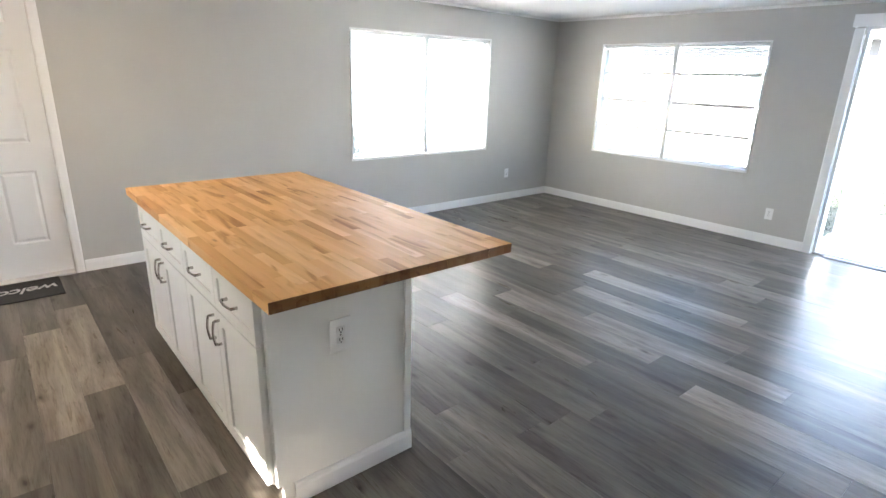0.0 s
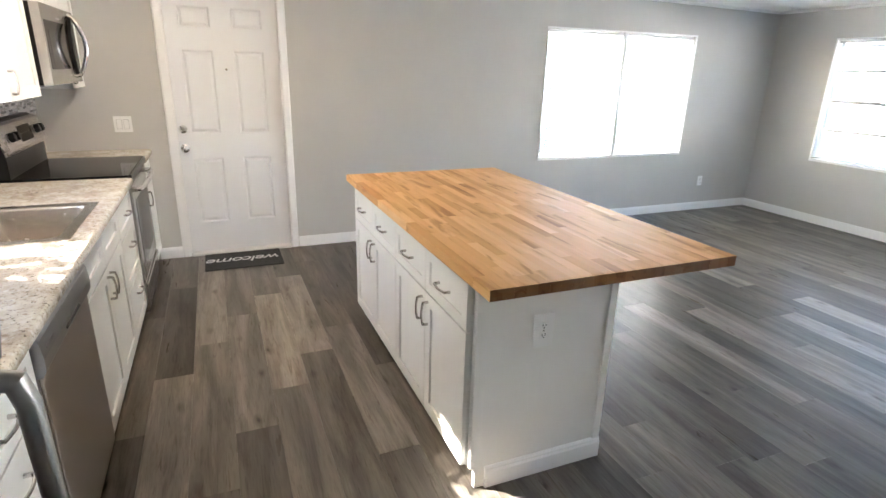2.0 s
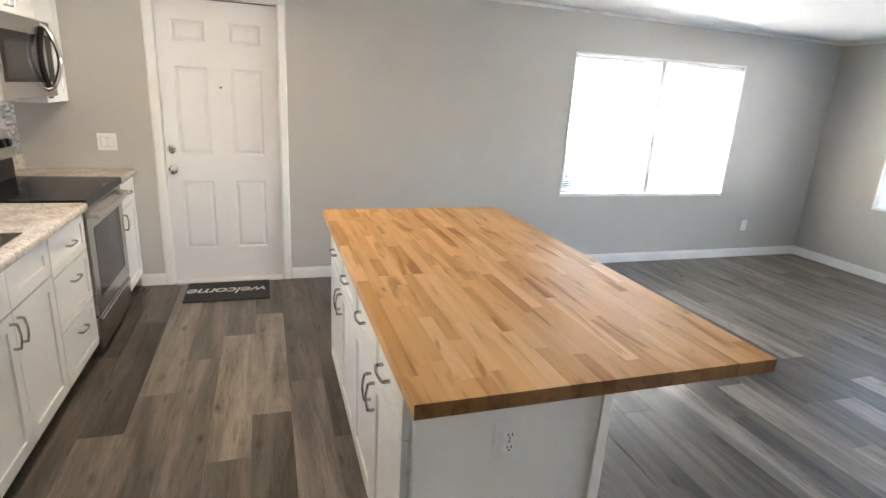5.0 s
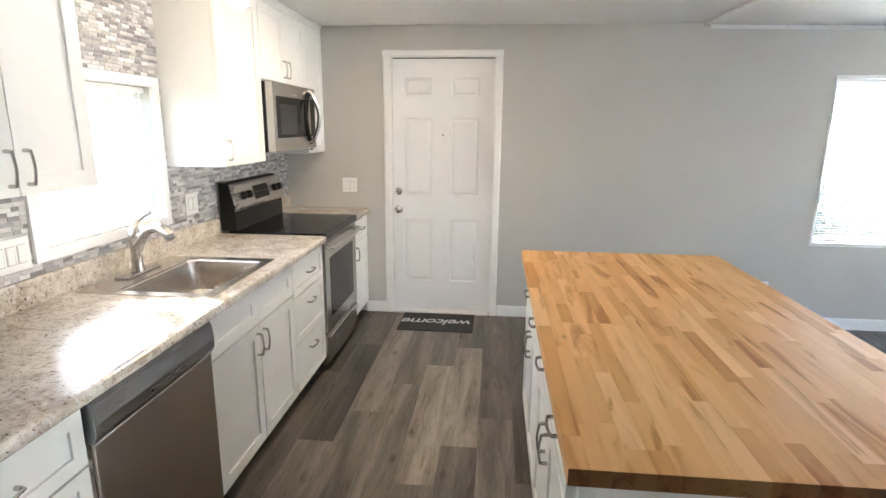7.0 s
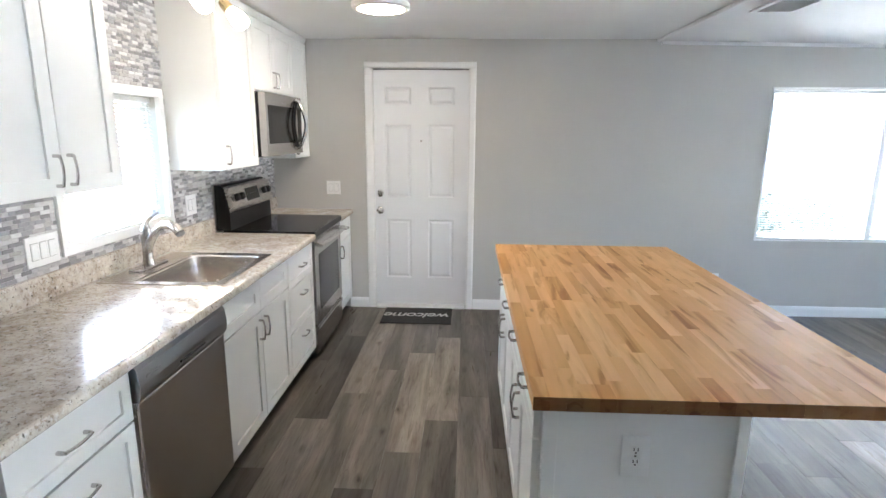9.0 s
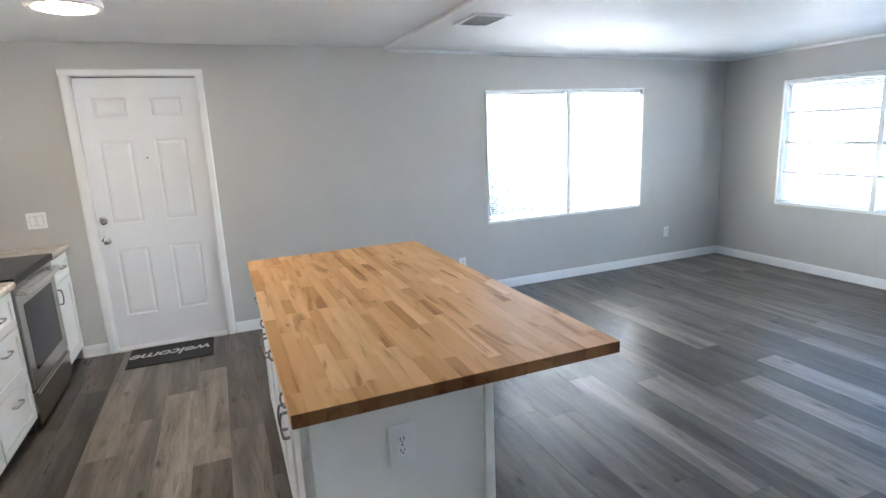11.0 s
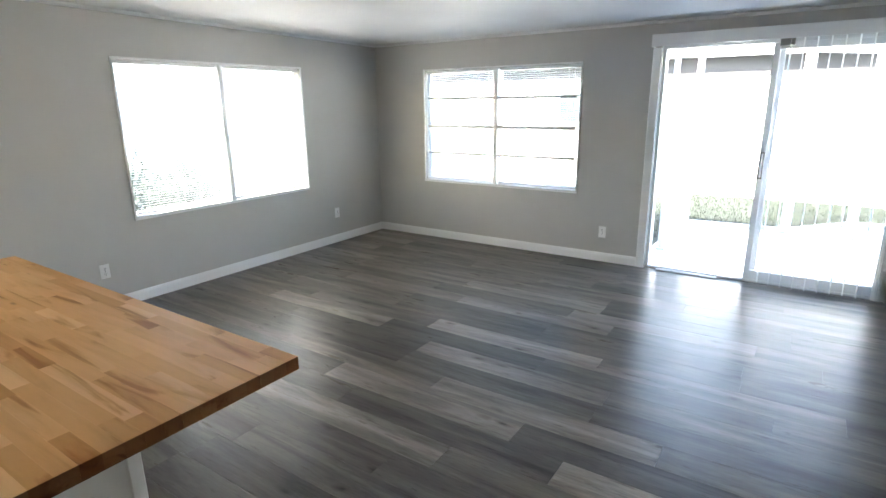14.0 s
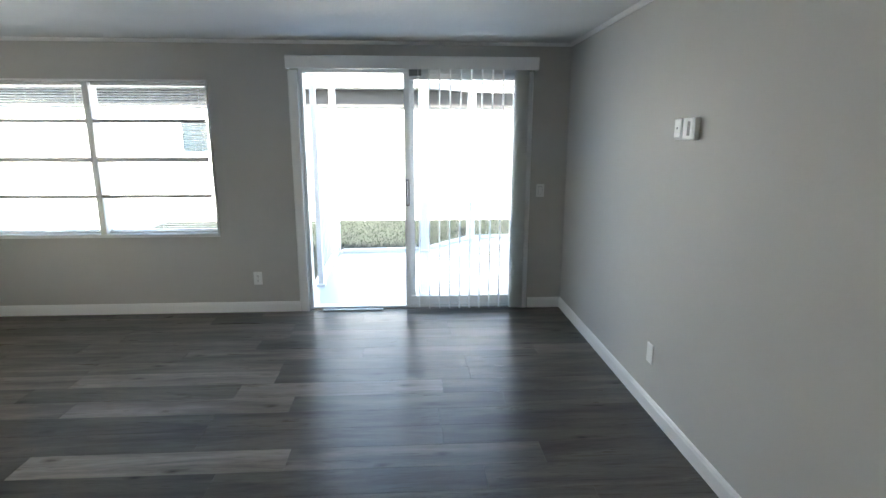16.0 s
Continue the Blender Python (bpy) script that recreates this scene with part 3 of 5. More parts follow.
def window_n(name, axis, wall, out, hole, mull, bars, label):
    """A window in an opening: vinyl frame, mullion, bars, panes, sill and narrow trim. axis: that of the wall; out: the way outdoors."""
    u0, u1, z0, z1 = hole
    at = (wall, (u0 + u1) / 2, z0) if axis == "x" else ((u0 + u1) / 2, wall, z0)
    w = thing(name, at, label, "window", kind="structure")
    f0, f1 = sorted((wall + out * 0.075, wall + out * 0.125))
    panes = [(u0 + 0.03, mull - 0.022, z0 + 0.035, z1 - 0.03), (mull + 0.022, u1 - 0.03, z0 + 0.035, z1 - 0.03)] if mull else [(u0 + 0.03, u1 - 0.03, z0 + 0.035, z1 - 0.03)]
    part("window_frame", sheet(axis, f0, f1, u0, u1, z0, z1, panes), VINYL, w)
    g0, g1 = sorted((wall + out * 0.098, wall + out * 0.102))
    for p in panes:
        pane = part("pane", sheet(axis, g0, g1, *p), GLASS, w)
        pane.visible_shadow = False
        for zb in bars:
            a, c = sorted((wall + out * 0.006, wall + out * 0.018))
            h = 0.020 if abs(zb - (z0 + z1) / 2) < 0.1 else 0.015
            if axis == "x":
                part("bar", box(a, c, p[0], p[1], zb - h, zb + h, 0.002), VINYL, w)
            else:
                part("bar", box(p[0], p[1], a, c, zb - h, zb + h, 0.002), VINYL, w)
    if mull:
        a, c = sorted((wall - out * 0.004, wall + out * 0.074))
        if axis == "x":
            part("mullion", box(a, c, mull - 0.024, mull + 0.024, z0 + 0.001, z1 - 0.001, 0.003), TRIM, w)
        else:
            part("mullion", box(mull - 0.024, mull + 0.024, a, c, z0 + 0.001, z1 - 0.001, 0.003), TRIM, w)
    a, c = sorted((wall - out * 0.010, wall))
    part("window_trim", sheet(axis, a, c, u0 - 0.016, u1 + 0.016, z0 - 0.016, z1 + 0.016, [(u0, u1, z0, z1)]), TRIM, w)
    a, c = sorted((wall - out * 0.014, wall + out * 0.07))
    if axis == "x":
        part("window_sill", box(a, c, u0 + 0.001, u1 - 0.001, z0, z0 + 0.010, 0.002), TRIM, w)
    else:
        part("window_sill", box(u0 + 0.001, u1 - 0.001, a, c, z0, z0 + 0.010, 0.002), TRIM, w)
    return w


window_n("window_1", "y", NY, 1, W1, 3.828, (), "white double window with lowered mini blinds, bright daylight behind")
window_n("window_2", "x", EX, 1, W2, 3.168, (1.630, 1.320, 1.018), "white double awning window with three bars in each half")
window_n("window_3", "x", KX, -1, KW, None, (), "white kitchen window over the sink with a lowered mini blind")
for lo, hi in ((W1[0] + 0.006, 3.797), (3.859, W1[1] - 0.006)):
    blind(((lo + hi) / 2, NY + 0.035, 0), 180, hi - lo, W1[2] + 0.020, W1[3] - 0.004, 8, "white mini blind, slats open, lowered to the sill")
for lo, hi in ((W2[0] + 0.006, 3.134), (3.199, W2[1] - 0.006)):
    blind((EX + 0.035, (lo + hi) / 2, 0), 90, hi - lo, W2[2] + 0.020, W2[3] - 0.004, 20 if lo > 3.15 else 12, "white mini blind, slats slightly tilted and open")
blind((KX - 0.035, (KW[0] + KW[1]) / 2, 0), -90, KW[1] - KW[0] - 0.012, KW[2] + 0.045, KW[3] - 0.004, -34, "white mini blind over the kitchen sink, slats tilted")
kt = thing("window_casing", (KX, 2.675, 1.1), "wide white casing round the kitchen window", "window casing", kind="structure")
part("casing_board", sheet("x", KX + 0.0105, KX + 0.024, KW[0] - 0.045, KW[1] + 0.045, KW[2] - 0.045, KW[3] + 0.045, [(KW[0] - 0.002, KW[1] + 0.002, KW[2] - 0.002, KW[3] + 0.002)]), TRIM, kt)

# ---------------------------------------------------------------- sliding glass door
sd = thing("door_2", (EX, 0.58, 0), "white sliding glass patio door, slid open onto the porch", "patio door", kind="structure")
part("door_frame", sheet("x", EX + 0.03, EX + 0.135, SL[0], SL[1], 0.0, SL[3], [(SL[0] + 0.028, SL[1] - 0.028, 0.022, SL[3] - 0.035)]), ALU, sd)


def sash(x0, x1, y0, y1, label):
    s = part("sash", sheet("x", x0, x1, y0, y1, 0.024, SL[3] - 0.037, [(y0 + 0.045, y1 - 0.045, 0.105, SL[3] - 0.085)]), ALU, sd, label)
    p = part("pane", sheet("x", (x0 + x1) / 2 - 0.003, (x0 + x1) / 2 + 0.003, y0 + 0.045, y1 - 0.045, 0.105, SL[3] - 0.085), GLASS, s)
    p.visible_shadow = False
    return s


sash(EX + 0.088, EX + 0.122, SL[0] + 0.030, 0.605, "fixed white aluminium panel with clear glass")
mv = sash(EX + 0.042, EX + 0.076, SL[0] + 0.036, 0.645, "sliding white aluminium panel, pushed open")
part("pull_handle", tube([(EX + 0.041, 0.622, 0.94), (EX + 0.005, 0.622, 0.945), (EX - 0.002, 0.622, 0.96), (EX - 0.002, 0.622, 1.11), (EX + 0.005, 0.622, 1.125), (EX + 0.041, 0.622, 1.13)], 0.008, 8), ALU, mv, "", True)
part("latch_plate", box(EX + 0.0385, EX + 0.0415, 0.606, 0.638, 0.92, 1.15, 0.001), NICKEL, mv)
part("casing", prism([(EX, SL[1] + 0.004), (EX - 0.016, SL[1] + 0.004), (EX - 0.018, SL[1] + 0.02), (EX - 0.018, SL[1] + 0.07), (EX - 0.012, SL[1] + 0.080), (EX, SL[1] + 0.080)], "z", 0, 2.03), TRIM, sd)
part("casing", prism([(EX, SL[0] - 0.004), (EX - 0.016, SL[0] - 0.004), (EX - 0.018, SL[0] - 0.02), (EX - 0.018, SL[0] - 0.06), (EX - 0.012, SL[0] - 0.070), (EX, SL[0] - 0.070)], "z", 0, 2.03), TRIM, sd)
part("track", box(EX + 0.002, EX + 0.029, SL[0] + 0.002, SL[1] - 0.002, 0.0, 0.008, 0.002), DARKBAR, sd)
part("stop_strip", box(EX - 0.03, EX + 0.001, 0.85, 1.38, 0.0, 0.014, 0.004), ALU, sd)

vb = thing("vertical_blind", (EX - 0.06, 0.58, 2.03), "white vertical blind drawn open, under a flat valance", "window blind")
part("valance", sheet("z", 2.036, 2.130, EX - 0.105, EX - 0.002, -0.450, 1.570, [(EX - 0.092, EX - 0.001, -0.438, 1.558)]), TRIM, vb)
part("valance_top", box(EX - 0.105, EX - 0.002, -0.450, 1.570, 2.1305, 2.136, 0.001), TRIM, vb)
part("track", box(EX - 0.075, EX - 0.035, -0.430, 1.550, 2.070, 2.100, 0.003), ALU, vb)
part("carrier_clip", box(EX - 0.082, EX - 0.028, 0.50, 0.60, 1.985, 2.068, 0.004), GREYP, vb)


def vane(y, turn, sway):
    b = bmesh.new()
    prof = [(-0.044, 0.0), (-0.022, 0.004), (0.0, 0.0055), (0.022, 0.004), (0.044, 0.0)]
    r = []
    for z in (0.03, 2.068):
        r.append([b.verts.new((p, q, z)) for p, q in prof] + [b.verts.new((p, q - 0.001, z)) for p, q in prof[::-1]])
    for i in range(10):
        b.faces.new([r[0][i], r[0][(i + 1) % 10], r[1][(i + 1) % 10], r[1][i]])
    b.faces.new(r[0])
    b.faces.new(r[1][::-1])
    bmesh.ops.transform(b, matrix=pose(EX - 0.055, y, 0, 0, sway, turn), verts=b.verts)
    part("vane", b, VANE, vb)


for i in range(9):
    vane(0.525 - 0.087 * i, random.uniform(-3, 3), 0)
for i in range(9):
    vane(-0.268 - 0.013 * i, random.uniform(-3, 3), 0)
part("vane_cord", tube([(EX - 0.10, -0.395, 2.06), (EX - 0.10, -0.398, 0.55)], 0.002, 5), VINYL, vb)


# ---------------------------------------------------------------- cabinets
def pull(a, b, out, parent):
    """A bowed bar pull from a to b, standing off along out."""
    a, b, out = Vector(a), Vector(b), Vector(out)
    mid = arc(a + out * 0.022, b + out * 0.022, out * 0.007, 7)
    bm = tube([a, a + out * 0.016, *mid, b + out * 0.016, b], [0.0062, 0.0060, 0.0050, 0.0046, 0.0044, 0.0044, 0.0044, 0.0046, 0.0050, 0.0060, 0.0062], 8)
    part("handle", bm, DARKBAR, parent, "bowed nickel pull", True)


def front(parent, name, face, out, y0, y1, z0, z1, rail=0.058):
    """A shaker front on the plane x = face, 20 mm thick, showing towards out."""
    a, c = sorted((face, face + out * 0.020))
    bm = sheet("x", a, c, y0, y1, z0, z1, [(y0 + rail, y1 - rail, z0 + rail, z1 - rail)])
    a, c = sorted((face + out * 0.003, face + out * 0.0115))
    box(a, c, y0 + rail - 0.001, y1 - rail + 0.001, z0 + rail - 0.001, z1 - rail + 0.001, 0, bm)
    return part(name, bm, CAB, parent)


def base_cab(x_wall, face, out, y0, y1, fronts, label, group, top=0.861, well=None, name="base_cabinet"):
    """fronts: (kind, y0, y1, z0, z1, pull) with pull 'h' level, 'a' or 'b' upright at the low or high y end."""
    t = thing(name, ((x_wall + face) / 2, (y0 + y1) / 2, 0), label, "cabinet", group)
    a, c = sorted((x_wall, face - out * 0.001))
    bm = box(a, c, y0 + 0.0005, y1 - 0.0005, 0.10, top) if not well else box(a, c, y0 + 0.0005, y1 - 0.0005, 0.10, 0.60)
    if well:
        sheet("z", 0.601, top, a, c, y0 + 0.0005, y1 - 0.0005, [well], bm)
    part("body", bm, CAB, t)
    # Recessed toe kick, its shade put into the dark colour.
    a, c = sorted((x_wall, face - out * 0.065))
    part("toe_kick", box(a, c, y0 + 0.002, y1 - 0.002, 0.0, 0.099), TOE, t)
    for kind, a, c, e, f, h in fronts:
        ob = front(t, kind, face, out, a, c, e, f, 0.042 if kind == "drawer" else 0.055)
        xf, d = face + out * 0.020, (out, 0, 0)
        if h == "h":
            m, z = (a + c) / 2, (e + f) / 2 + (0.0 if f - e < 0.22 else (f - e) / 2 - 0.075)
            pull((xf, m - 0.05, z), (xf, m + 0.05, z), d, ob)
        elif h:
            y = a + 0.030 if h == "a" else c - 0.030
            zt = f - 0.035
            pull((xf, y, zt - 0.10), (xf, y, zt), d, ob)
    return t


G = "white shaker base cabinets"
FX = -0.660
base_cab(KX + 0.02, FX, 1, 1.085, 1.612, [("drawer", 1.09, 1.607, 0.688, 0.850, "h"), ("drawer", 1.09, 1.607, 0.400, 0.680, "h"), ("drawer", 1.09, 1.607, 0.105, 0.392, "h")], "white shaker drawer cabinet with three drawers beside the dishwasher", G)
base_cab(KX + 0.02, FX, 1, 2.245, 3.100, [("false_front", 2.25, 2.669, 0.688, 0.850, ""), ("false_front", 2.675, 3.095, 0.688, 0.850, ""), ("door", 2.25, 2.669, 0.105, 0.680, "b"), ("door", 2.675, 3.095, 0.105, 0.680, "a")], "white shaker sink cabinet with two doors and false drawer fronts", G, well=(-1.15, -0.70, 2.33, 3.00))
base_cab(KX + 0.02, FX, 1, 3.101, 3.612, [("drawer", 3.106, 3.607, 0.660, 0.850, "h"), ("drawer", 3.106, 3.607, 0.386, 0.652, "h"), ("drawer", 3.106, 3.607, 0.105, 0.378, "h")], "white shaker drawer cabinet with three drawers beside the range", G)
base_cab(KX + 0.02, FX, 1, 4.388, 4.815, [("drawer", 4.393, 4.81, 0.688, 0.850, "h"), ("door", 4.393, 4.81, 0.105, 0.680, "a")], "narrow white shaker base cabinet in the corner beside the range", G)


def worktop(y0, y1, hole, label):
    t = thing("worktop", (-0.96, (y0 + y1) / 2, 0.862), label, "worktop")
    bm = sheet("z", 0.862, 0.902, KX + 0.002, -0.632, y0, y1, hole)
    nose = [(-0.632, 0.862), (-0.620, 0.862), (-0.6135, 0.868), (-0.612, 0.878), (-0.612, 0.888), (-0.6145, 0.896), (-0.620, 0.9005), (-0.632, 0.902)]
    prism(nose, "y", y0, y1, bm)
    part("slab", bm, LAMINATE, t)
    part("backsplash", prism([(KX + 0.001, 0.9024), (KX + 0.020, 0.9024), (KX + 0.020, 0.992), (KX + 0.016, 1.000), (KX + 0.008, 1.002), (KX + 0.001, 1.002)], "y", y0, y1), LAMINATE, t)
    return t


worktop(1.075, 3.614, [(-1.13, -0.715, 2.38, 2.975)], "speckled cream laminate worktop with a rolled front edge and backsplash")
worktop(4.386, 4.822, [], "short speckled cream laminate worktop in the corner beside the range")


def wall_cab(y0, y1, z0, doors, label):
    """doors: (y0, y1, pull end)."""
    t = thing("wall_cabinet", (-1.15, (y0 + y1) / 2, z0), label, "cabinet", "white shaker wall cabinets")
    part("body", box(KX + 0.003, -1.001, y0 + 0.0005, y1 - 0.0005, z0, 2.282), CAB, t)
    for a, c, h in doors:
        ob = front(t, "door", -1.000, 1, a, c, z0 + 0.003, 2.276, 0.058)
        y = a + 0.030 if h == "a" else c - 0.030
        pull((-0.980, y, z0 + 0.035), (-0.980, y, z0 + 0.135), (1, 0, 0), ob)
    part("crown", prism([(-1.02, 2.2825), (-0.985, 2.2825), (-0.972, 2.312), (-0.972, CZK - 0.002), (-1.02, CZK - 0.002)], "y", y0, y1), CAB, t)
    return t


wall_cab(1.575, 2.218, 1.352, [(1.578, 1.894, "b"), (1.899, 2.215, "a")], "white shaker wall cabinet with two doors beside the kitchen window")
wall_cab(3.145, 3.648, 1.350, [(3.148, 3.645, "a")], "tall white shaker wall cabinet with one door between window and microwave")
wall_cab(3.649, 4.425, 1.834, [(3.652, 4.034, "b"), (4.040, 4.422, "a")], "short white shaker wall cabinet above the microwave")
wall_cab(4.426, 4.821, 1.358, [(4.429, 4.818, "a")], "white shaker wall cabinet in the corner by the door")

# ---------------------------------------------------------------- dishwasher
dw = thing("dishwasher", (-0.95, 1.928, 0), "stainless steel dishwasher with a grey control panel", "dishwasher")
part("tub", box(KX + 0.05, -0.668, 1.618, 2.240, 0.10, 0.857), GREYP, dw)
dd = part("door", box(-0.667, -0.632, 1.622, 2.236, 0.105, 0.732, 0.006, None, 2), STEEL, dw, "brushed stainless door")
part("control_panel", prism([(-0.667, 0.736), (-0.628, 0.736), (-0.618, 0.755), (-0.616, 0.790), (-0.622, 0.840), (-0.632, 0.856), (-0.667, 0.856)], "y", 1.620, 2.238), STEEL_DK, dw, "curved grey stainless panel")
# Added paler strip: light caught by the door's side face, as colour.
part("lit_edge_strip", box(-0.662, -0.636, 1.6180, 1.6215, 0.105, 0.735, 0.001), SINKM, dd, "pale strip standing for the lit side of the steel door")
# Solid dark bar in place of a recess: the handle pocket's shadow.
part("pocket_handle_shade", box(-0.624, -0.613, 1.86, 2.04, 0.766, 0.776, 0.002), SLOT, dw)
part("badge", box(-0.620, -0.6165, 1.66, 1.74, 0.802, 0.812, 0.001), GREYP, dw)
part("kick_plate", box(KX + 0.05, -0.725, 1.622, 2.236, 0.0, 0.098), BLACK, dw)

# ---------------------------------------------------------------- sink and tap
sk = thing("kitchen_sink", (-0.98, 2.705, 0.914), "single bowl stainless steel drop-in sink", "sink")
part("rim", sheet("z", 0.9022, 0.9065, -1.250, -0.683, 2.355, 2.995, [(-1.103, -0.725, 2.399, 2.948)]), SINKM, sk)


def bowl():
    b = bmesh.new()

    def ring(x0, x1, y0, y1, z, r):
        out = []
        for cx, cy, a0 in ((x1 - r, y1 - r, 0), (x0 + r, y1 - r, 90), (x0 + r, y0 + r, 180), (x1 - r, y0 + r, 270)):
            for k in range(5):
                a = radians(a0 + 22.5 * k)
                out.append(b.verts.new((cx + r * math.cos(a), cy + r * math.sin(a), z)))
        return out

    rs = [ring(-1.128, -0.739, 2.429, 2.981, 0.918, 0.05), ring(-1.124, -0.743, 2.433, 2.977, 0.905, 0.05), ring(-1.115, -0.752, 2.442, 2.968, 0.765, 0.055),
          ring(-1.095, -0.772, 2.462, 2.948, 0.742, 0.06), ring(-0.975, -0.895, 2.66, 2.74, 0.738, 0.03)]
    for p, q in zip(rs, rs[1:]):
        for k in range(20):
            b.faces.new([p[k], p[(k + 1) % 20], q[(k + 1) % 20], q[k]])
    b.faces.new(rs[-1])
    bmesh.ops.translate(b, verts=b.verts, vec=(0.021, -0.0315, -0.012))
    return b


bw = part("bowl", bowl(), SINKM, sk, "", True)
bw.modifiers.new("shell", 'SOLIDIFY').thickness = 0.002
part("drain", lathe([(0.001, 0), (0.042, 0), (0.044, 0.003), (0.036, 0.004), (0.030, 0.001), (0.001, 0.001)], (-0.914, 2.668, 0.7285), n=24), CHROME, sk, "", True)
TAP = Vector((0.013, -0.032, -0.012))


def tap_part(name, bm, *rest):
    bmesh.ops.translate(bm, verts=bm.verts, vec=TAP)
    return part(name, bm, *rest)


tp = thing("kitchen_tap", (-1.205, 2.70, 0.9185), "brushed nickel pull-out kitchen tap with a lever handle", "tap")
tap_part("deck_plate", box(-1.238, -1.172, 2.580, 2.820, 0.9187, 0.928, 0.004, None, 2), NICKEL, tp)
tap_part("body", lathe([(0.001, 0), (0.030, 0), (0.028, 0.012), (0.024, 0.03), (0.023, 0.12), (0.026, 0.15), (0.024, 0.185), (0.015, 0.200), (0.001, 0.204)], (-1.205, 2.70, 0.928), n=24), NICKEL, tp, "", True)
tap_part("spout", tube([(-1.200, 2.69, 1.00), (-1.170, 2.68, 1.055), (-1.130, 2.665, 1.105), (-1.085, 2.65, 1.135), (-1.04, 2.635, 1.142), (-1.005, 2.622, 1.130), (-0.985, 2.615, 1.108)], [0.020, 0.020, 0.020, 0.021, 0.023, 0.024, 0.022], 14), NICKEL, tp, "", True)
tap_part("spray_head", lathe([(0.001, 0), (0.021, 0), (0.020, 0.010), (0.001, 0.011)], (-0.983, 2.614, 1.106), (0.6, -0.2, -0.8), 16), GREYP, tp, "", True)
tap_part("lever", tube([(-1.205, 2.70, 1.120), (-1.21, 2.73, 1.145), (-1.215, 2.79, 1.160), (-1.22, 2.85, 1.168)], [0.014, 0.010, 0.007, 0.005], 10), NICKEL, tp, "", True)

# ---------------------------------------------------------------- range
rg = thing("kitchen_range", (-0.96, 4.0, 0), "stainless and black electric range with a glass cooktop", "stove")
RY0, RY1 = 3.620, 4.382
part("body", box(KX + 0.03, -0.668, RY0, RY1, 0.035, 0.892), BLACK, rg, "black enamel sides")
part("cooktop", box(-1.245, -0.628, RY0 - 0.002, RY1 + 0.002, 0.8925, 0.914, 0.005, None, 2), BLACKGL, rg, "black ceramic glass")
bgp = [(-1.285, 0.914), (-1.190, 0.914), (-1.190, 1.020), (-1.228, 1.200), (-1.250, 1.215), (-1.285, 1.215)]
part("backguard", prism(bgp, "y", RY0 + 0.004, RY1 - 0.004), BLACK, rg, "black enamel backguard")
fp = part("control_panel", prism([(-1.196, 1.034), (-1.170, 1.042), (-1.164, 1.060), (-1.1965, 1.196), (-1.2225, 1.207), (-1.2285, 1.199)], "y", RY0 + 0.016, RY1 - 0.016), STEEL_H, rg, "slanted stainless panel")
tilt_n = Vector((0.136, 0, 0.033)).normalized()
for ky in (3.715, 3.795, 4.205, 4.285):
    part("knob", lathe([(0.001, 0), (0.026, 0), (0.025, 0.018), (0.020, 0.026), (0.001, 0.027)], (-1.1785, ky, 1.128), tilt_n, 20), BLACK, fp, "black control knob", True)
part("display", prism([(-1.1710, 1.085), (-1.1680, 1.0855), (-1.1885, 1.172), (-1.1915, 1.1715)], "y", 3.885, 4.115), BLACKGL, fp, "black glass clock display")
for i in range(4):
    for j in range(2):
        part("button", box(-1.1805 - 0.004 * j, -1.1745 - 0.004 * j, 3.90 + 0.05 * i, 3.925 + 0.05 * i, 1.105 + 0.02 * j, 1.112 + 0.02 * j, 0.001), GREYP, fp)
od = part("oven_door", sheet("x", -0.667, -0.628, RY0 + 0.011, RY1 - 0.011, 0.255, 0.866, [(RY0 + 0.10, RY1 - 0.10, 0.34, 0.74)]), STEEL_DOOR, rg, "stainless oven door")
part("window", box(-0.655, -0.6265, RY0 + 0.0995, RY1 - 0.0995, 0.3395, 0.7405, 0.002), OVENGL, od, "smoked glass")
hb = arc((-0.590, RY0 + 0.04, 0.822), (-0.590, RY1 - 0.04, 0.822), (0.020, 0, 0), 11)
part("handle", tube([(-0.629, RY0 + 0.04, 0.822), *hb, (-0.629, RY1 - 0.04, 0.822)], 0.015, 12), STEEL_H, od, "bowed stainless bar", True)
part("front_rim", box(-0.6275, -0.617, RY0 - 0.002, RY1 + 0.002, 0.872, 0.9145, 0.003, None, 2), BLACK, rg, "black rim of the cooktop")
part("vent_strip", box(-0.668, -0.628, RY0 + 0.002, RY1 - 0.002, 0.872, 0.891, 0.003), BLACK, rg)
part("drawer", box(-0.667, -0.630, RY0 + 0.011, RY1 - 0.011, 0.045, 0.245, 0.005, None, 2), STEEL_DOOR, rg, "stainless storage drawer")
part("drawer_lip", box(-0.640, -0.618, RY0 + 0.03, RY1 - 0.03, 0.205, 0.232, 0.006, None, 2), STEEL_DOOR, rg)
for fx in (-0.72, -1.22):
    for fy in (RY0 + 0.05, RY1 - 0.05):
        part("foot", lathe([(0.001, 0), (0.018, 0), (0.018, 0.02), (0.010, 0.034), (0.001, 0.0345)], (fx, fy, 0), n=12), BLACK, rg)

# ---------------------------------------------------------------- microwave
mw = thing("microwave", (-1.1, 4.037, 1.415), "stainless over-the-range microwave with a curved handle", "microwave")
part("case", box(KX + 0.003, -0.942, 3.655, 4.420, 1.418, 1.833), BLACK, mw)
md = part("door", sheet("x", -0.941, -0.898, 3.654, 4.421, 1.420, 1.832, [(3.700, 4.262, 1.500, 1.752)]), STEEL_DOOR, mw, "stainless door")
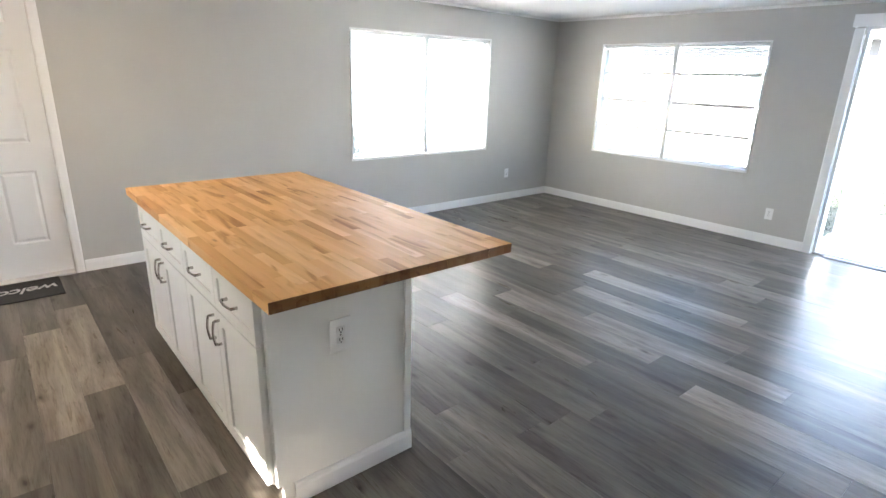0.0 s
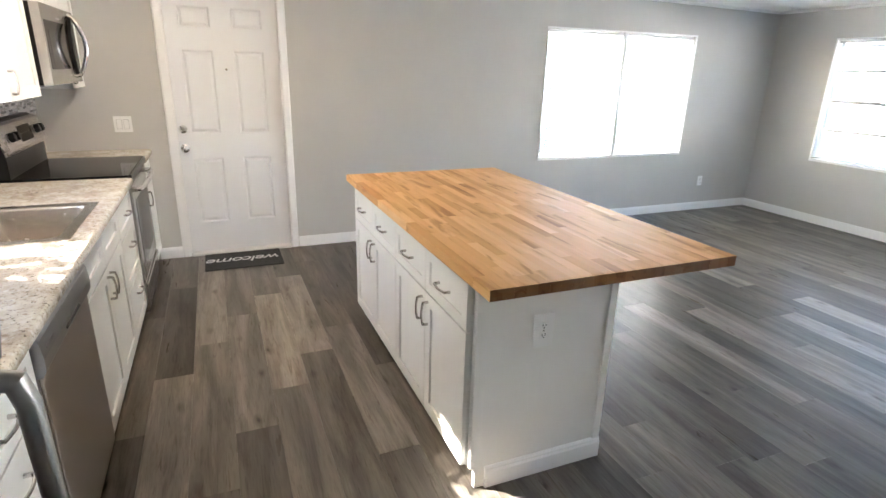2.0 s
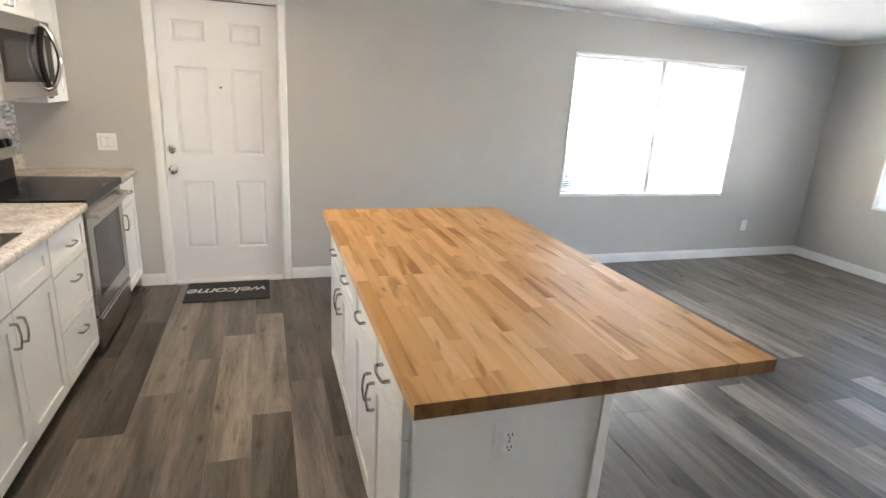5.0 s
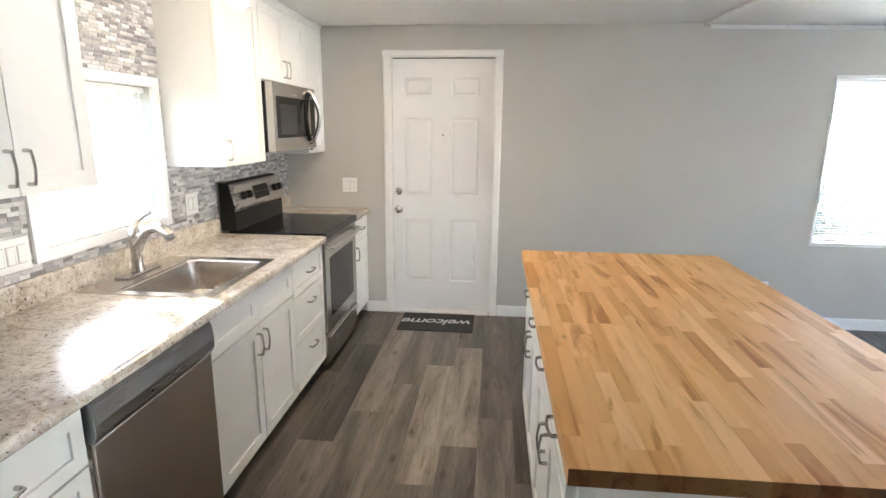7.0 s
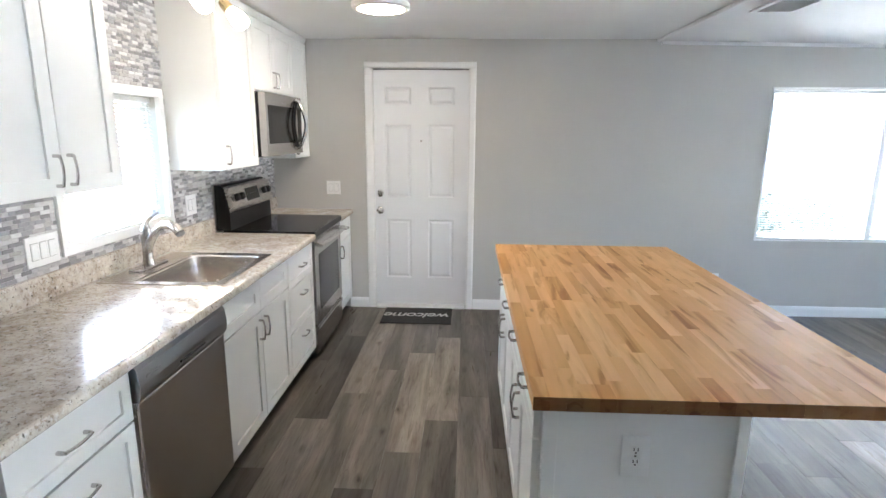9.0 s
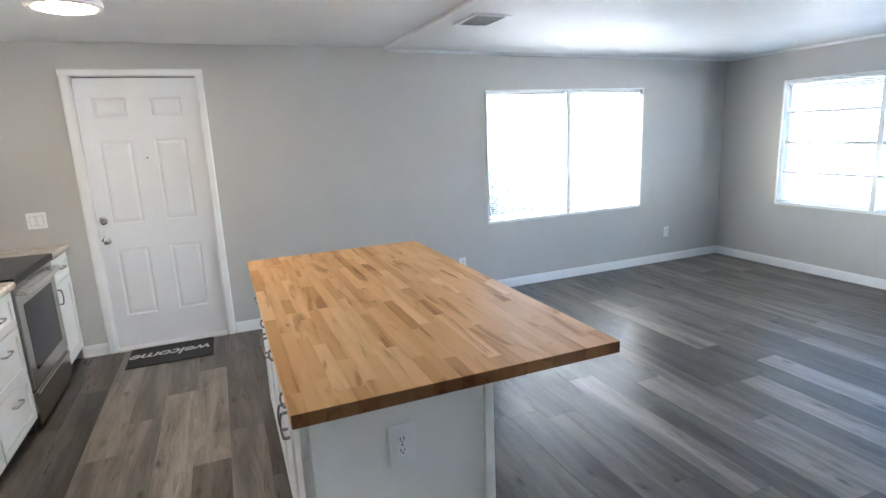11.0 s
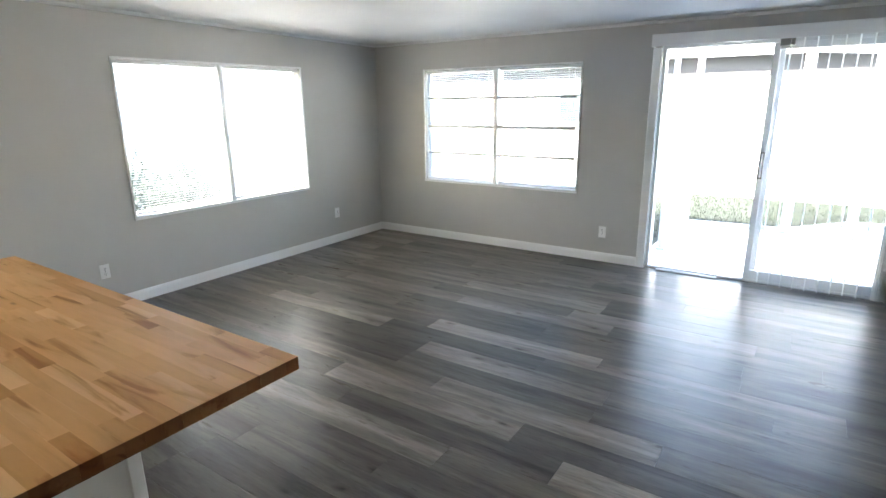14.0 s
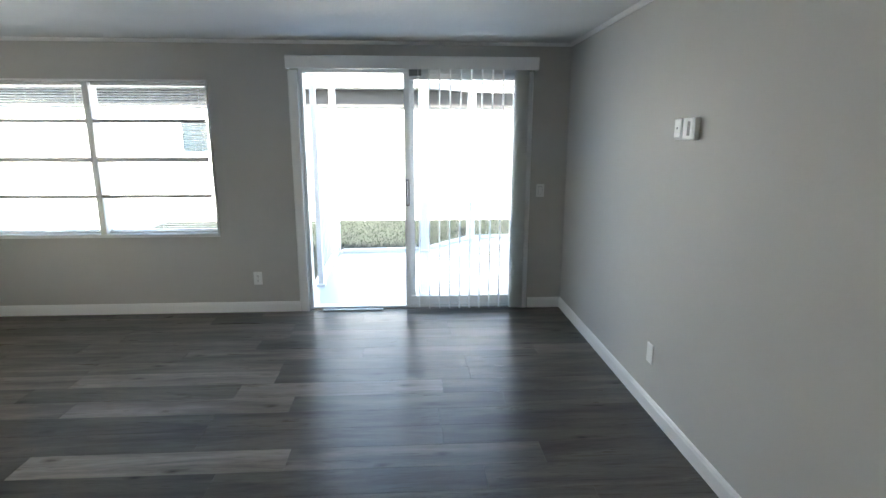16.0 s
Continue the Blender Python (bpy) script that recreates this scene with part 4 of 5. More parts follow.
part("window", box(-0.912, -0.8965, 3.6995, 4.2625, 1.4995, 1.7525, 0.002), BLACKGL, md, "smoked glass")
part("window_mesh", box(-0.8963, -0.8958, 3.752, 4.190, 1.520, 1.705, 0.0001), OVENGL, md)
part("handle_shadow_rail", tube([(-0.890, *q[1:]) for q in arc((-0.890, 4.285, 1.470), (-0.890, 4.285, 1.795), (0, -0.075, 0), 11)], 0.011, 10), BLACK, md, "black inner rail of the handle", True)
part("handle", tube([(-0.899, 4.285, 1.455), (-0.880, 4.285, 1.462), *arc((-0.868, 4.285, 1.475), (-0.868, 4.285, 1.790), (0.045, 0, 0), 11), (-0.880, 4.285, 1.803), (-0.899, 4.285, 1.810)], 0.014, 12), CHROME, md, "bowed chrome bar", True)
part("display", box(-0.899, -0.8965, 4.325, 4.405, 1.50, 1.76, 0.001), BLACKGL, md)
part("light_grille", box(-1.25, -0.95, 3.70, 4.38, 1.410, 1.4175, 0.002), GREYP, mw)
part("badge", box(-0.8985, -0.896, 3.97, 4.05, 1.768, 1.776, 0.0005), GREYP, md)
mw.location += Vector((-0.020, 0, -0.012))

# ---------------------------------------------------------------- refrigerator
fr = thing("refrigerator", (-0.92, 0.66, 0), "stainless top freezer refrigerator with bowed handles", "refrigerator")
part("case", box(KX + 0.03, -0.590, 0.235, 0.985, 0.03, 1.660, 0.004), GREYP, fr)
f1 = part("freezer_door", box(-0.585, -0.517, 0.235, 0.985, 1.135, 1.660, 0.012, None, 2), STEEL, fr, "stainless freezer door")
f2 = part("fridge_door", box(-0.585, -0.517, 0.235, 0.985, 0.090, 1.123, 0.012, None, 2), STEEL, fr, "stainless fridge door")
part("handle", tube([(-0.518, 0.900, 1.150), (-0.480, 0.900, 1.143), (-0.456, 0.900, 1.158), (-0.450, 0.900, 1.20), (-0.448, 0.900, 1.36), (-0.460, 0.900, 1.54), (-0.518, 0.900, 1.56)], [0.014, 0.015, 0.015, 0.015, 0.014, 0.013, 0.012], 12), STEEL_DK, f1, "grey bowed bar", True)
part("handle", tube([(-0.518, 0.905, 1.108), (-0.470, 0.905, 1.118), (-0.436, 0.905, 1.108), (-0.427, 0.905, 1.07), (-0.424, 0.905, 0.90), (-0.430, 0.905, 0.67), (-0.470, 0.905, 0.55), (-0.518, 0.905, 0.54)], [0.016, 0.018, 0.018, 0.017, 0.016, 0.015, 0.013, 0.013], 12), STEEL_DK, f2, "grey bowed bar", True)
part("toe_grille", box(-0.605, -0.56, 0.245, 0.975, 0.0, 0.085), BLACK, fr)

# ---------------------------------------------------------------- island
IX, IY0, IY1 = 0.620, 1.578, 3.232
GI = "white shaker island cabinets"
q = (3.228 - 1.600) / 4
for i in range(2):
    a = 1.600 + 2 * q * i
    base_cab(1.198, IX, -1, a, a + 2 * q, [("drawer", a + 0.003, a + q - 0.003, 0.672, 0.851, "h"), ("drawer", a + q + 0.003, a + 2 * q - 0.003, 0.672, 0.851, "h"),
             ("door", a + 0.003, a + q - 0.003, 0.104, 0.664, "b"), ("door", a + q + 0.003, a + 2 * q - 0.003, 0.104, 0.664, "a")], "white shaker island cabinet with two drawers over two doors", GI, 0.8815)
pn = thing("island_end_wall", (0.91, IY0, 0), "white end board of the island with corner strips and baseboard", "cabinet end", "island sides")
part("board", box(0.650, 1.211, IY0, 1.599, 0.0, 0.8815), CAB, pn)
part("corner_strip", box(0.626, 0.668, IY0 - 0.006, IY0 - 0.0005, 0.10, 0.8815, 0.001), CAB, pn)
part("corner_strip", box(1.188, 1.222, IY0 - 0.010, IY0 - 0.0005, 0.0925, 0.8815, 0.002), CAB, pn)
part("filler", box(0.626, 0.6495, IY0, 1.599, 0.10, 0.8815), CAB, pn)
part("base_moulding", prism([(IY0 - d, z) for d, z in BASE], "x", 0.690, 1.226), TRIM, pn)
bp = thing("island_end_wall", (1.2, 2.4, 0), "long white board on the seating side of the island", "cabinet end", "island sides")
part("board", box(1.199, 1.211, 1.600, IY1, 0.0, 0.8815), CAB, bp)
part("base_moulding", prism([(1.2115 + d, z) for d, z in BASE], "y", IY0, IY1), TRIM, bp)
ne = thing("island_end_wall", (0.91, IY1, 0), "white board closing the far end of the island", "cabinet end", "island sides")
part("board", box(0.650, 1.198, 3.2285, 3.244, 0.0, 0.8815), CAB, ne)


def plate(name, place, axis, sgn, width, height, toggles, label, category):
    """A wall plate on the plane of place; toggles: how many rockers, or 0 for a duplex outlet, or -1 for a blank plate."""
    t = thing(name, place, label, category)
    x, y, z = place

    def b3(u0, u1, v0, v1, d0, d1, bev):
        d0, d1 = sorted((sgn * d0, sgn * d1))
        if axis == "x":
            return box(x + d0, x + d1, y + u0, y + u1, z + v0, z + v1, bev)
        return box(x + u0, x + u1, y + d0, y + d1, z + v0, z + v1, bev)

    part("plate", b3(-width / 2, width / 2, -height / 2, height / 2, 0.0004, 0.006, 0.002), PLASTIC, t)
    if toggles == 0:
        for s in (-1, 1):
            o = part("socket", b3(-0.017, 0.017, s * 0.0195 - 0.0145, s * 0.0195 + 0.0145, 0.005, 0.0085, 0.003), PLASTIC, t)
            for u in (-0.0075, 0.0045):
                part("slot", b3(u, u + 0.003, s * 0.0195 - 0.002, s * 0.0195 + 0.008, 0.0075, 0.0089, 0), SLOT, o)
            part("slot", b3(-0.0025, 0.0025, s * 0.0195 - 0.0105, s * 0.0195 - 0.0055, 0.0075, 0.0089, 0), SLOT, o)
        part("screw", b3(-0.003, 0.003, -0.003, 0.003, 0.0055, 0.0072, 0.001), NICKEL, t)
    for i in range(max(0, toggles)):
        u = (i - (toggles - 1) / 2) * 0.046
        # Grey sheet behind the rocker paints the shadow line round it.
        part("rocker_gap_shade", b3(u - 0.0185, u + 0.0185, -0.0345, 0.0345, 0.0055, 0.0066, 0), PLATEGAP, t)
        part("rocker", b3(u - 0.0165, u + 0.0165, -0.0325, 0.0325, 0.0055, 0.0095, 0.002), PLASTIC, t)
    return t


OUT = "white duplex power outlet on the wall"
plate("power_outlet", (0.901, IY0 - 0.0005, 0.641), "y", -1, 0.086, 0.134, 0, "white duplex power outlet on the island's end panel", "outlet")
plate("power_outlet", (EX, 1.926, 0.304), "x", -1, 0.072, 0.115, 0, OUT, "outlet")
plate("power_outlet", (5.178, NY, 0.350), "y", -1, 0.072, 0.115, 0, OUT, "outlet")
plate("power_outlet", (2.585, NY, 0.320), "y", -1, 0.072, 0.115, 0, OUT, "outlet")
plate("light_switch", (-0.780, NY, 1.090), "y", -1, 0.122, 0.118, 2, "white double rocker light switch by the door", "light switch")
plate("light_switch", (EX, -0.521, 1.055), "x", -1, 0.070, 0.112, 1, "white single light switch beside the patio door", "light switch")
plate("light_switch", (KX + 0.0115, 2.143, 1.103), "x", 1, 0.170, 0.122, 3, "white triple rocker switch on the mosaic tiles", "light switch")
plate("power_outlet", (KX + 0.0115, 3.330, 1.127), "x", 1, 0.122, 0.122, 2, "white double wall plate on the mosaic tiles", "outlet")
plate("wall_plate", (4.142, SY, 0.335), "y", 1, 0.072, 0.115, -1, "blank white wall plate low on the wall", "wall plate")
th = thing("thermostat", (3.899, SY, 1.58), "white wall thermostat with a dark display", "thermostat")
part("case", box(3.846, 3.952, SY + 0.0005, SY + 0.028, 1.514, 1.618, 0.006, None, 2), PLASTIC, th)
part("display", box(3.882, 3.914, SY + 0.027, SY + 0.0295, 1.534, 1.602, 0.001), GREYP, th)
part("bezel", sheet("y", SY + 0.0275, SY + 0.031, 3.861, 3.937, 1.526, 1.612, [(3.883, 3.913, 1.535, 1.601)]), PLASTIC, th)
rc = thing("fan_remote", (4.011, SY, 1.58), "white fan remote in a wall holder beside the thermostat", "remote control")
part("holder", box(3.968, 4.056, SY + 0.0005, SY + 0.016, 1.513, 1.618, 0.004), PLASTIC, rc)
part("remote_body", box(3.980, 4.044, SY + 0.0155, SY + 0.028, 1.521, 1.614, 0.004), PLASTIC, rc)
part("button", lathe([(0.001, 0), (0.007, 0), (0.006, 0.002), (0.001, 0.002)], (4.012, SY + 0.0278, 1.570), (0, 1, 0), 12), GREYP, rc)

# ---------------------------------------------------------------- ceiling fittings
cl = thing("ceiling_light", (-0.135, 3.50, CZK), "round white flush ceiling light, switched on", "ceiling light")
part("rim", lathe([(0.001, 0), (0.150, 0), (0.170, -0.012), (0.172, -0.040), (0.160, -0.050), (0.139, -0.048), (0.137, -0.030), (0.001, -0.030)], (-0.135, 3.50, CZK - 0.001), n=48), PLASTIC, cl, "", True)
part("diffuser", lathe([(0.001, -0.032), (0.136, -0.032), (0.136, -0.048), (0.110, -0.056), (0.001, -0.060)], (-0.135, 3.50, CZK - 0.001), n=48), GLOW_LED, cl, "glowing opal diffuser", True)
tr = thing("spot_light_bar", (-0.85, 2.71, CZK), "nickel ceiling spot bar with glowing frosted glass shades", "ceiling light")
part("bar", box(-0.865, -0.835, 2.40, 3.02, CZK - 0.022, CZK - 0.002, 0.004), NICKEL, tr)
for y in (2.53, 2.91):
    d = Vector((0.55, 0.02, -0.60)).normalized()
    top = Vector((-0.850, y - 0.01, CZK - 0.022))
    knee = top + Vector((0.0, 0, -0.085))
    cup = knee + d * 0.035
    part("arm", tube([top, knee, cup], 0.007, 8), BRASS, tr, "", True)
    sock = part("socket", lathe([(0.001, 0), (0.020, 0), (0.026, 0.02), (0.027, 0.055), (0.001, 0.056)], cup, d, 20), BRASS, tr, "warm metal cup", True)
    part("shade", lathe([(0.001, 0), (0.024, 0.001), (0.034, 0.022), (0.041, 0.055), (0.039, 0.085), (0.029, 0.100), (0.001, 0.106)], cup + d * 0.057, d, 24), GLOW_BULB, tr, "glowing frosted glass", True)


def register(x0, x1, y0, y1, zc, n, label):
    """A ceiling air register: frame, dark backing and tilted slats along y."""
    t = thing("ceiling_vent", ((x0 + x1) / 2, (y0 + y1) / 2, zc), label, "air vent", "air vents")
    part("frame", sheet("z", zc - 0.010, zc - 0.001, x0, x1, y0, y1, [(x0 + 0.03, x1 - 0.03, y0 + 0.03, y1 - 0.03)]), TRIM, t)
    part("backing", box(x0 + 0.031, x1 - 0.031, y0 + 0.031, y1 - 0.031, zc - 0.002, zc - 0.001), SLOT, t)
    for i in range(n):
        b = box(-0.0008, 0.0008, y0 + 0.031, y1 - 0.031, -0.008, 0.008)
        x = x0 + 0.043 + (x1 - x0 - 0.086) * i / (n - 1)
        bmesh.ops.transform(b, matrix=pose(x, 0, zc - 0.009, 0, 40, 0), verts=b.verts)
        part("slat", b, TRIM, t)


register(2.075, 2.345, 3.350, 3.690, CZL + (CZE - CZL) * (2.21 - STEP) / (EX - STEP) - 0.003, 11, "white metal ceiling air register in the living room")
register(0.29, 0.51, 3.06, 3.38, CZK, 9, "white metal ceiling air register in the kitchen")

# ---------------------------------------------------------------- outdoors
solo("ground", box(-300, 300, -300, 300, -0.6, -0.30), LAWN, kind="structure")
solo("pavement", box(-3.5, 14.0, 5.6, 11.9, -0.299, -0.26), DRIVE, kind="structure")
PORCH = [(6.124, 1.63), (8.46, 1.63), (8.53, 0.44), (9.36, -0.26), (9.46, -2.6), (6.124, -2.6)]
b = prism(PORCH, "z", -0.30, -0.012)
solo("porch_floor", b, CONCRETE, kind="structure")
sc = thing("porch_screen", (8.3, 0.5, 0), "white aluminium screen porch frame with posts and rails", "porch frame", kind="structure")
posts = [(6.83, 1.53), (8.385, 1.56), (8.46, 0.42), (9.28, -0.285), (9.36, -1.7)]
for x, y in posts:
    h = 0.055 if x > 8.4 else 0.036 if x > 8 else 0.026
    part("post", box(x - h, x + h, y - h, y + h, -0.011, 2.32, 0.004), PORCHALU, sc)
    part("post_foot", box(x - h - 0.02, x + h + 0.02, y - h - 0.02, y + h + 0.02, -0.0115, 0.012, 0.003), PORCHALU, sc)
for (xa, ya), (xb, yb) in zip(posts, posts[1:]):
    d = Vector((xb - xa, yb - ya, 0))
    L, ang = d.length, math.degrees(math.atan2(d.y, d.x))
    for z0, z1, w in ((-0.011, 0.035, 0.022), (2.09, 2.17, 0.025)):
        bb = box(0.058, L - 0.058, -w, w, z0, z1, 0.003)
        bmesh.ops.transform(bb, matrix=pose(xa, ya, 0, 0, 0, ang), verts=bb.verts)
        part("rail", bb, PORCHALU, sc)
for z in (0.075, 0.80):
    part("rail", box(6.868, 8.347, 1.525, 1.565, z, z + 0.04, 0.003), PORCHALU, sc)
for i in range(14):
    bx = 6.95 + 0.10 * i
    part("baluster", box(bx - 0.010, bx + 0.010, 1.535, 1.555, 0.116, 0.799, 0.002), PORCHALU, sc)
hs = thing("neighbour_house", (12.8, 2, -0.3), "white neighbouring house with a shaded eave beyond the lawn", "house")
part("wall", sheet("x", 12.8, 12.95, -14, 18, -0.30, 2.6, [(4.65, 5.25, 1.08, 1.82), (-6.2, -5.0, 1.08, 1.82)]), SIDING, hs)
for y0, y1 in ((4.65, 5.25), (-6.2, -5.0)):
    w = part("window", sheet("x", 12.83, 12.90, y0, y1, 1.08, 1.82, [(y0 + 0.05, y1 - 0.05, 1.13, 1.77)]), VINYL, hs)
    part("pane", box(12.86, 12.87, y0 + 0.05, y1 - 0.05, 1.13, 1.77), FARPANE, w)
# The band's dark colour stands for under-eave shade.
part("eave", box(12.74, 12.799, -14.0, 18.0, 2.02, 2.368), SOFFIT, hs, "eave and gutter, coloured dark for the shade under the roof edge")
part("roof", prism([(12.35, 2.375), (17.5, 3.9), (17.5, 4.0), (12.35, 2.46)], "y", -14.4, 18.4), ROOF, hs)
n2 = thing("neighbour_house", (3, 12, -0.3), "white neighbouring house beyond the north window", "house")
part("wall", sheet("y", 12.0, 12.15, -6, 14, -0.30, 2.7, [(7.60, 8.15, 0.95, 1.70), (9.22, 9.66, 0.95, 1.40)]), SIDING, n2)
for x0, x1, zt in ((7.60, 8.15, 1.70), (9.22, 9.66, 1.40)):
    w = part("window", sheet("y", 12.03, 12.10, x0, x1, 0.95, zt, [(x0 + 0.04, x1 - 0.04, 0.99, zt - 0.04)]), VINYL, n2)
    part("pane", box(x0 + 0.04, x1 - 0.04, 12.06, 12.07, 0.99, zt - 0.04), FARPANE, w)
part("roof", prism([(11.5, 2.7), (17, 4.3), (17, 4.4), (11.5, 2.8)], "x", -6.4, 14.4), ROOF, n2)


def bush(x, y, z, r, h, seed, label):
    rnd = random.Random(seed)
    t = thing("bush", (x, y, z), label, "bush", "garden bushes")
    part("stem", tube([(x, y, z), (x + 0.03, y, z + h * 0.5)], [0.03, 0.012], 7), WOODEXT, t)
    verts, faces = [], []
    for i in range(3000):
        u = Vector((rnd.gauss(0, 1), rnd.gauss(0, 1), rnd.gauss(0, 1))).normalized()
        d = rnd.uniform(0.55, 1.0) * (0.8 + 0.35 * math.sin(5 * u.x + 3 * u.z + seed))
        c = Vector((u.x * r * d, u.y * r * d, h * 0.52 + u.z * h * 0.5 * d))
        e = Euler((rnd.uniform(0, 6), rnd.uniform(0, 6), rnd.uniform(0, 6))).to_matrix()
        s = rnd.uniform(0.03, 0.06)
        k = len(verts)
        verts += [c + e @ Vector(p) for p in ((-s, 0, 0), (0, -s * 0.4, 0.005), (s, 0, 0), (0, s * 0.4, 0.005))]
        faces += [(k, k + 1, k + 2, k + 3)]
    me = bpy.data.meshes.new("crown")
    me.from_pydata([tuple(v) for v in verts], [], faces)
    me.materials.append(LEAF)
    ob = new("crown", me)
    ob.parent = t
    return t


def tree(x, y, z, height, spread, leaves, seed, label):
    """A trunk with limbs and a crown of single leaves in loose clumps."""
    rnd = random.Random(seed)
    t = thing("tree", (x, y, z), label, "tree")
    part("trunk", tube([(x, y, z), (x + 0.05, y - 0.04, z + height * 0.35), (x - 0.04, y + 0.05, z + height * 0.7), (x, y, z + height * 0.95)], [0.09, 0.075, 0.05, 0.02], 10), WOODEXT, t, "", True)
    clumps = []
    for i in range(7):
        for j in range(3):
            c = Vector((x + rnd.uniform(-0.5, 0.5), y + spread * (i / 3 - 1), z + height * (0.83 + 0.072 * j) - 0.10 * abs(i / 3 - 1)))
            c += Vector((0, rnd.uniform(-0.06, 0.06), rnd.uniform(-0.05, 0.05)))
            clumps.append(c)
            s = Vector((x, y, z + height * rnd.uniform(0.55, 0.75)))
            part("limb", tube([s, s.lerp(c, 0.5) + Vector((0, 0, 0.12)), c], [0.02, 0.012, 0.005], 6), WOODEXT, t, "", True)
    verts, faces = [], []
    for i in range(leaves):
        c = rnd.choice(clumps) + Vector((rnd.gauss(0, 0.15), rnd.gauss(0, 0.15), rnd.gauss(0, 0.14)))
        e = Euler((rnd.uniform(0, 6), rnd.uniform(0, 6), rnd.uniform(0, 6))).to_matrix()
        s = rnd.uniform(0.03, 0.055)
        k = len(verts)
        verts += [tuple(c - Vector((x, y, z)) + e @ Vector(p)) for p in ((-s, 0, 0), (0, -s * 0.5, 0.01), (s, 0, 0), (0, s * 0.5, 0.01))]
        faces.append((k, k + 1, k + 2, k + 3))
    me = bpy.data.meshes.new("crown")
    me.from_pydata(verts, [], faces)
    me.materials.append(LEAF)
    ob = new("crown", me)
    ob.parent = t


tree(-3.80, 4.30, -0.30, 3.47, 0.60, 5600, 8, "leafy shade tree outside the kitchen window")
bush(3.55, 6.6, -0.30, 0.60, 1.35, 3, "leafy green bush outside the north window")
bush(4.6, 6.9, -0.30, 0.60, 1.20, 5, "leafy green bush outside the north window")

# Lawn blades near the porch.
rnd = random.Random(11)
verts, faces = [], []
for i in range(16000):
    x, y = rnd.uniform(8.5, 12.7), rnd.uniform(-2.5, 4.5)
    h, a = rnd.uniform(0.02, 0.055), rnd.uniform(0, 6.3)
    dx, dy = 0.005 * math.cos(a), 0.005 * math.sin(a)
    lx, ly = rnd.uniform(-0.03, 0.03), rnd.uniform(-0.03, 0.03)
    k = len(verts)
    verts += [(x - dx, y - dy, -0.301), (x + dx, y + dy, -0.301), (x + lx, y + ly, -0.30 + h)]
    faces.append((k, k + 1, k + 2))
me = bpy.data.meshes.new("grass")
me.from_pydata(verts, [], faces)
me.materials.append(LAWN)
tagged(new("grass", me), "short green lawn grass beyond the porch", "grass", kind="stuff")

# ---------------------------------------------------------------- butcher block top
TX0, TX1, TY0, TY1, TZ = 0.566, 1.574, 1.378, 3.292, 0.922
bt = thing("island_worktop", (1.07, 2.34, 0.882), "oiled butcher block island top of many wooden staves", "worktop")
part("core", box(TX0 + 0.003, TX1 - 0.003, TY0 + 0.003, TY1 - 0.003, 0.8825, TZ - 0.004), ENDGRAIN, bt, "dark oiled edge")
NR = 24
sw = (TX1 - TX0) / NR
rnd = random.Random(4)
stave_cache = {}


def piece(cache, key, w, l, h, bev, material, name, ends=None):
    """A bevelled board, centred, its top at zero; alike boards share one mesh."""
    if key not in cache:
        b = bmesh.new()
        low = [b.verts.new((sx * w / 2, sy * l / 2, -h)) for sx, sy in ((-1, -1), (1, -1), (1, 1), (-1, 1))]
        mid = [b.verts.new((sx * w / 2, sy * l / 2, -bev)) for sx, sy in ((-1, -1), (1, -1), (1, 1), (-1, 1))]
        top = [b.verts.new((sx * (w / 2 - bev), sy * (l / 2 - bev), 0)) for sx, sy in ((-1, -1), (1, -1), (1, 1), (-1, 1))]
        for i in range(4):
            j = (i + 1) % 4
            b.faces.new([low[i], low[j], mid[j], mid[i]])
            b.faces.new([mid[i], mid[j], top[j], top[i]])
        b.faces.new(top)
        b.faces.new(low[::-1])
        cache[key] = mesh_of(b, name, material)
        if ends:
            cache[key].materials.append(ends)
            for f in cache[key].polygons:
                if abs(f.normal.y) > 0.9:
                    f.material_index = 1
    return cache[key]


for r in range(NR):
    y = TY0 - rnd.uniform(0.0, 0.35)
    while y < TY1 - 1e-6:
        l = rnd.choice((0.20, 0.28, 0.36, 0.44, 0.54, 0.66))
        a, c = max(y, TY0), min(y + l, TY1)
        if c > TY0 and c - TY0 < 0.08:
            c = TY0 + 0.08
        if TY1 - c < 0.06:
            c = TY1
        y = c
        if c - a < 0.03:
            continue
        n = round(c - a, 3)
        ob = new("stave", piece(stave_cache, n, sw, n, 0.038, 0.0004, STAVE, "stave", ENDGRAIN))
        ob.parent = bt
        ob.location = Vector((TX0 + sw * (r + 0.5), (a + c) / 2, TZ)) - ORIGIN[bt.name]

# ---------------------------------------------------------------- mosaic tiles on the kitchen wall
RH, JT = 0.0168, 0.0014
part("grout", sheet("x", KX + 0.0005, KX + 0.0075, 1.055, NY - 0.002, 1.003, CZK - 0.003, [(KW[0] - 0.001, KW[1] + 0.001, KW[2] - 0.001, KW[3] + 0.001)]), GROUT, wall_west)
rnd = random.Random(9)
tile_cache, tv, tf = {}, [], []
blocked = [(KW[0] - 0.045, KW[1] + 0.045, KW[2] - 0.045, KW[3] + 0.045), (1.578, 2.215, 1.354, 2.4), (3.148, 4.826, 1.838, 2.4), (3.148, 3.646, 1.352, 2.4), (4.428, 4.826, 1.360, 2.4), (3.66, 4.418, 1.42, 1.84), (1.0, 1.576, 1.60, 2.4), (3.63, 4.37, 1.0, 1.20)]
count = 0
z = 1.004
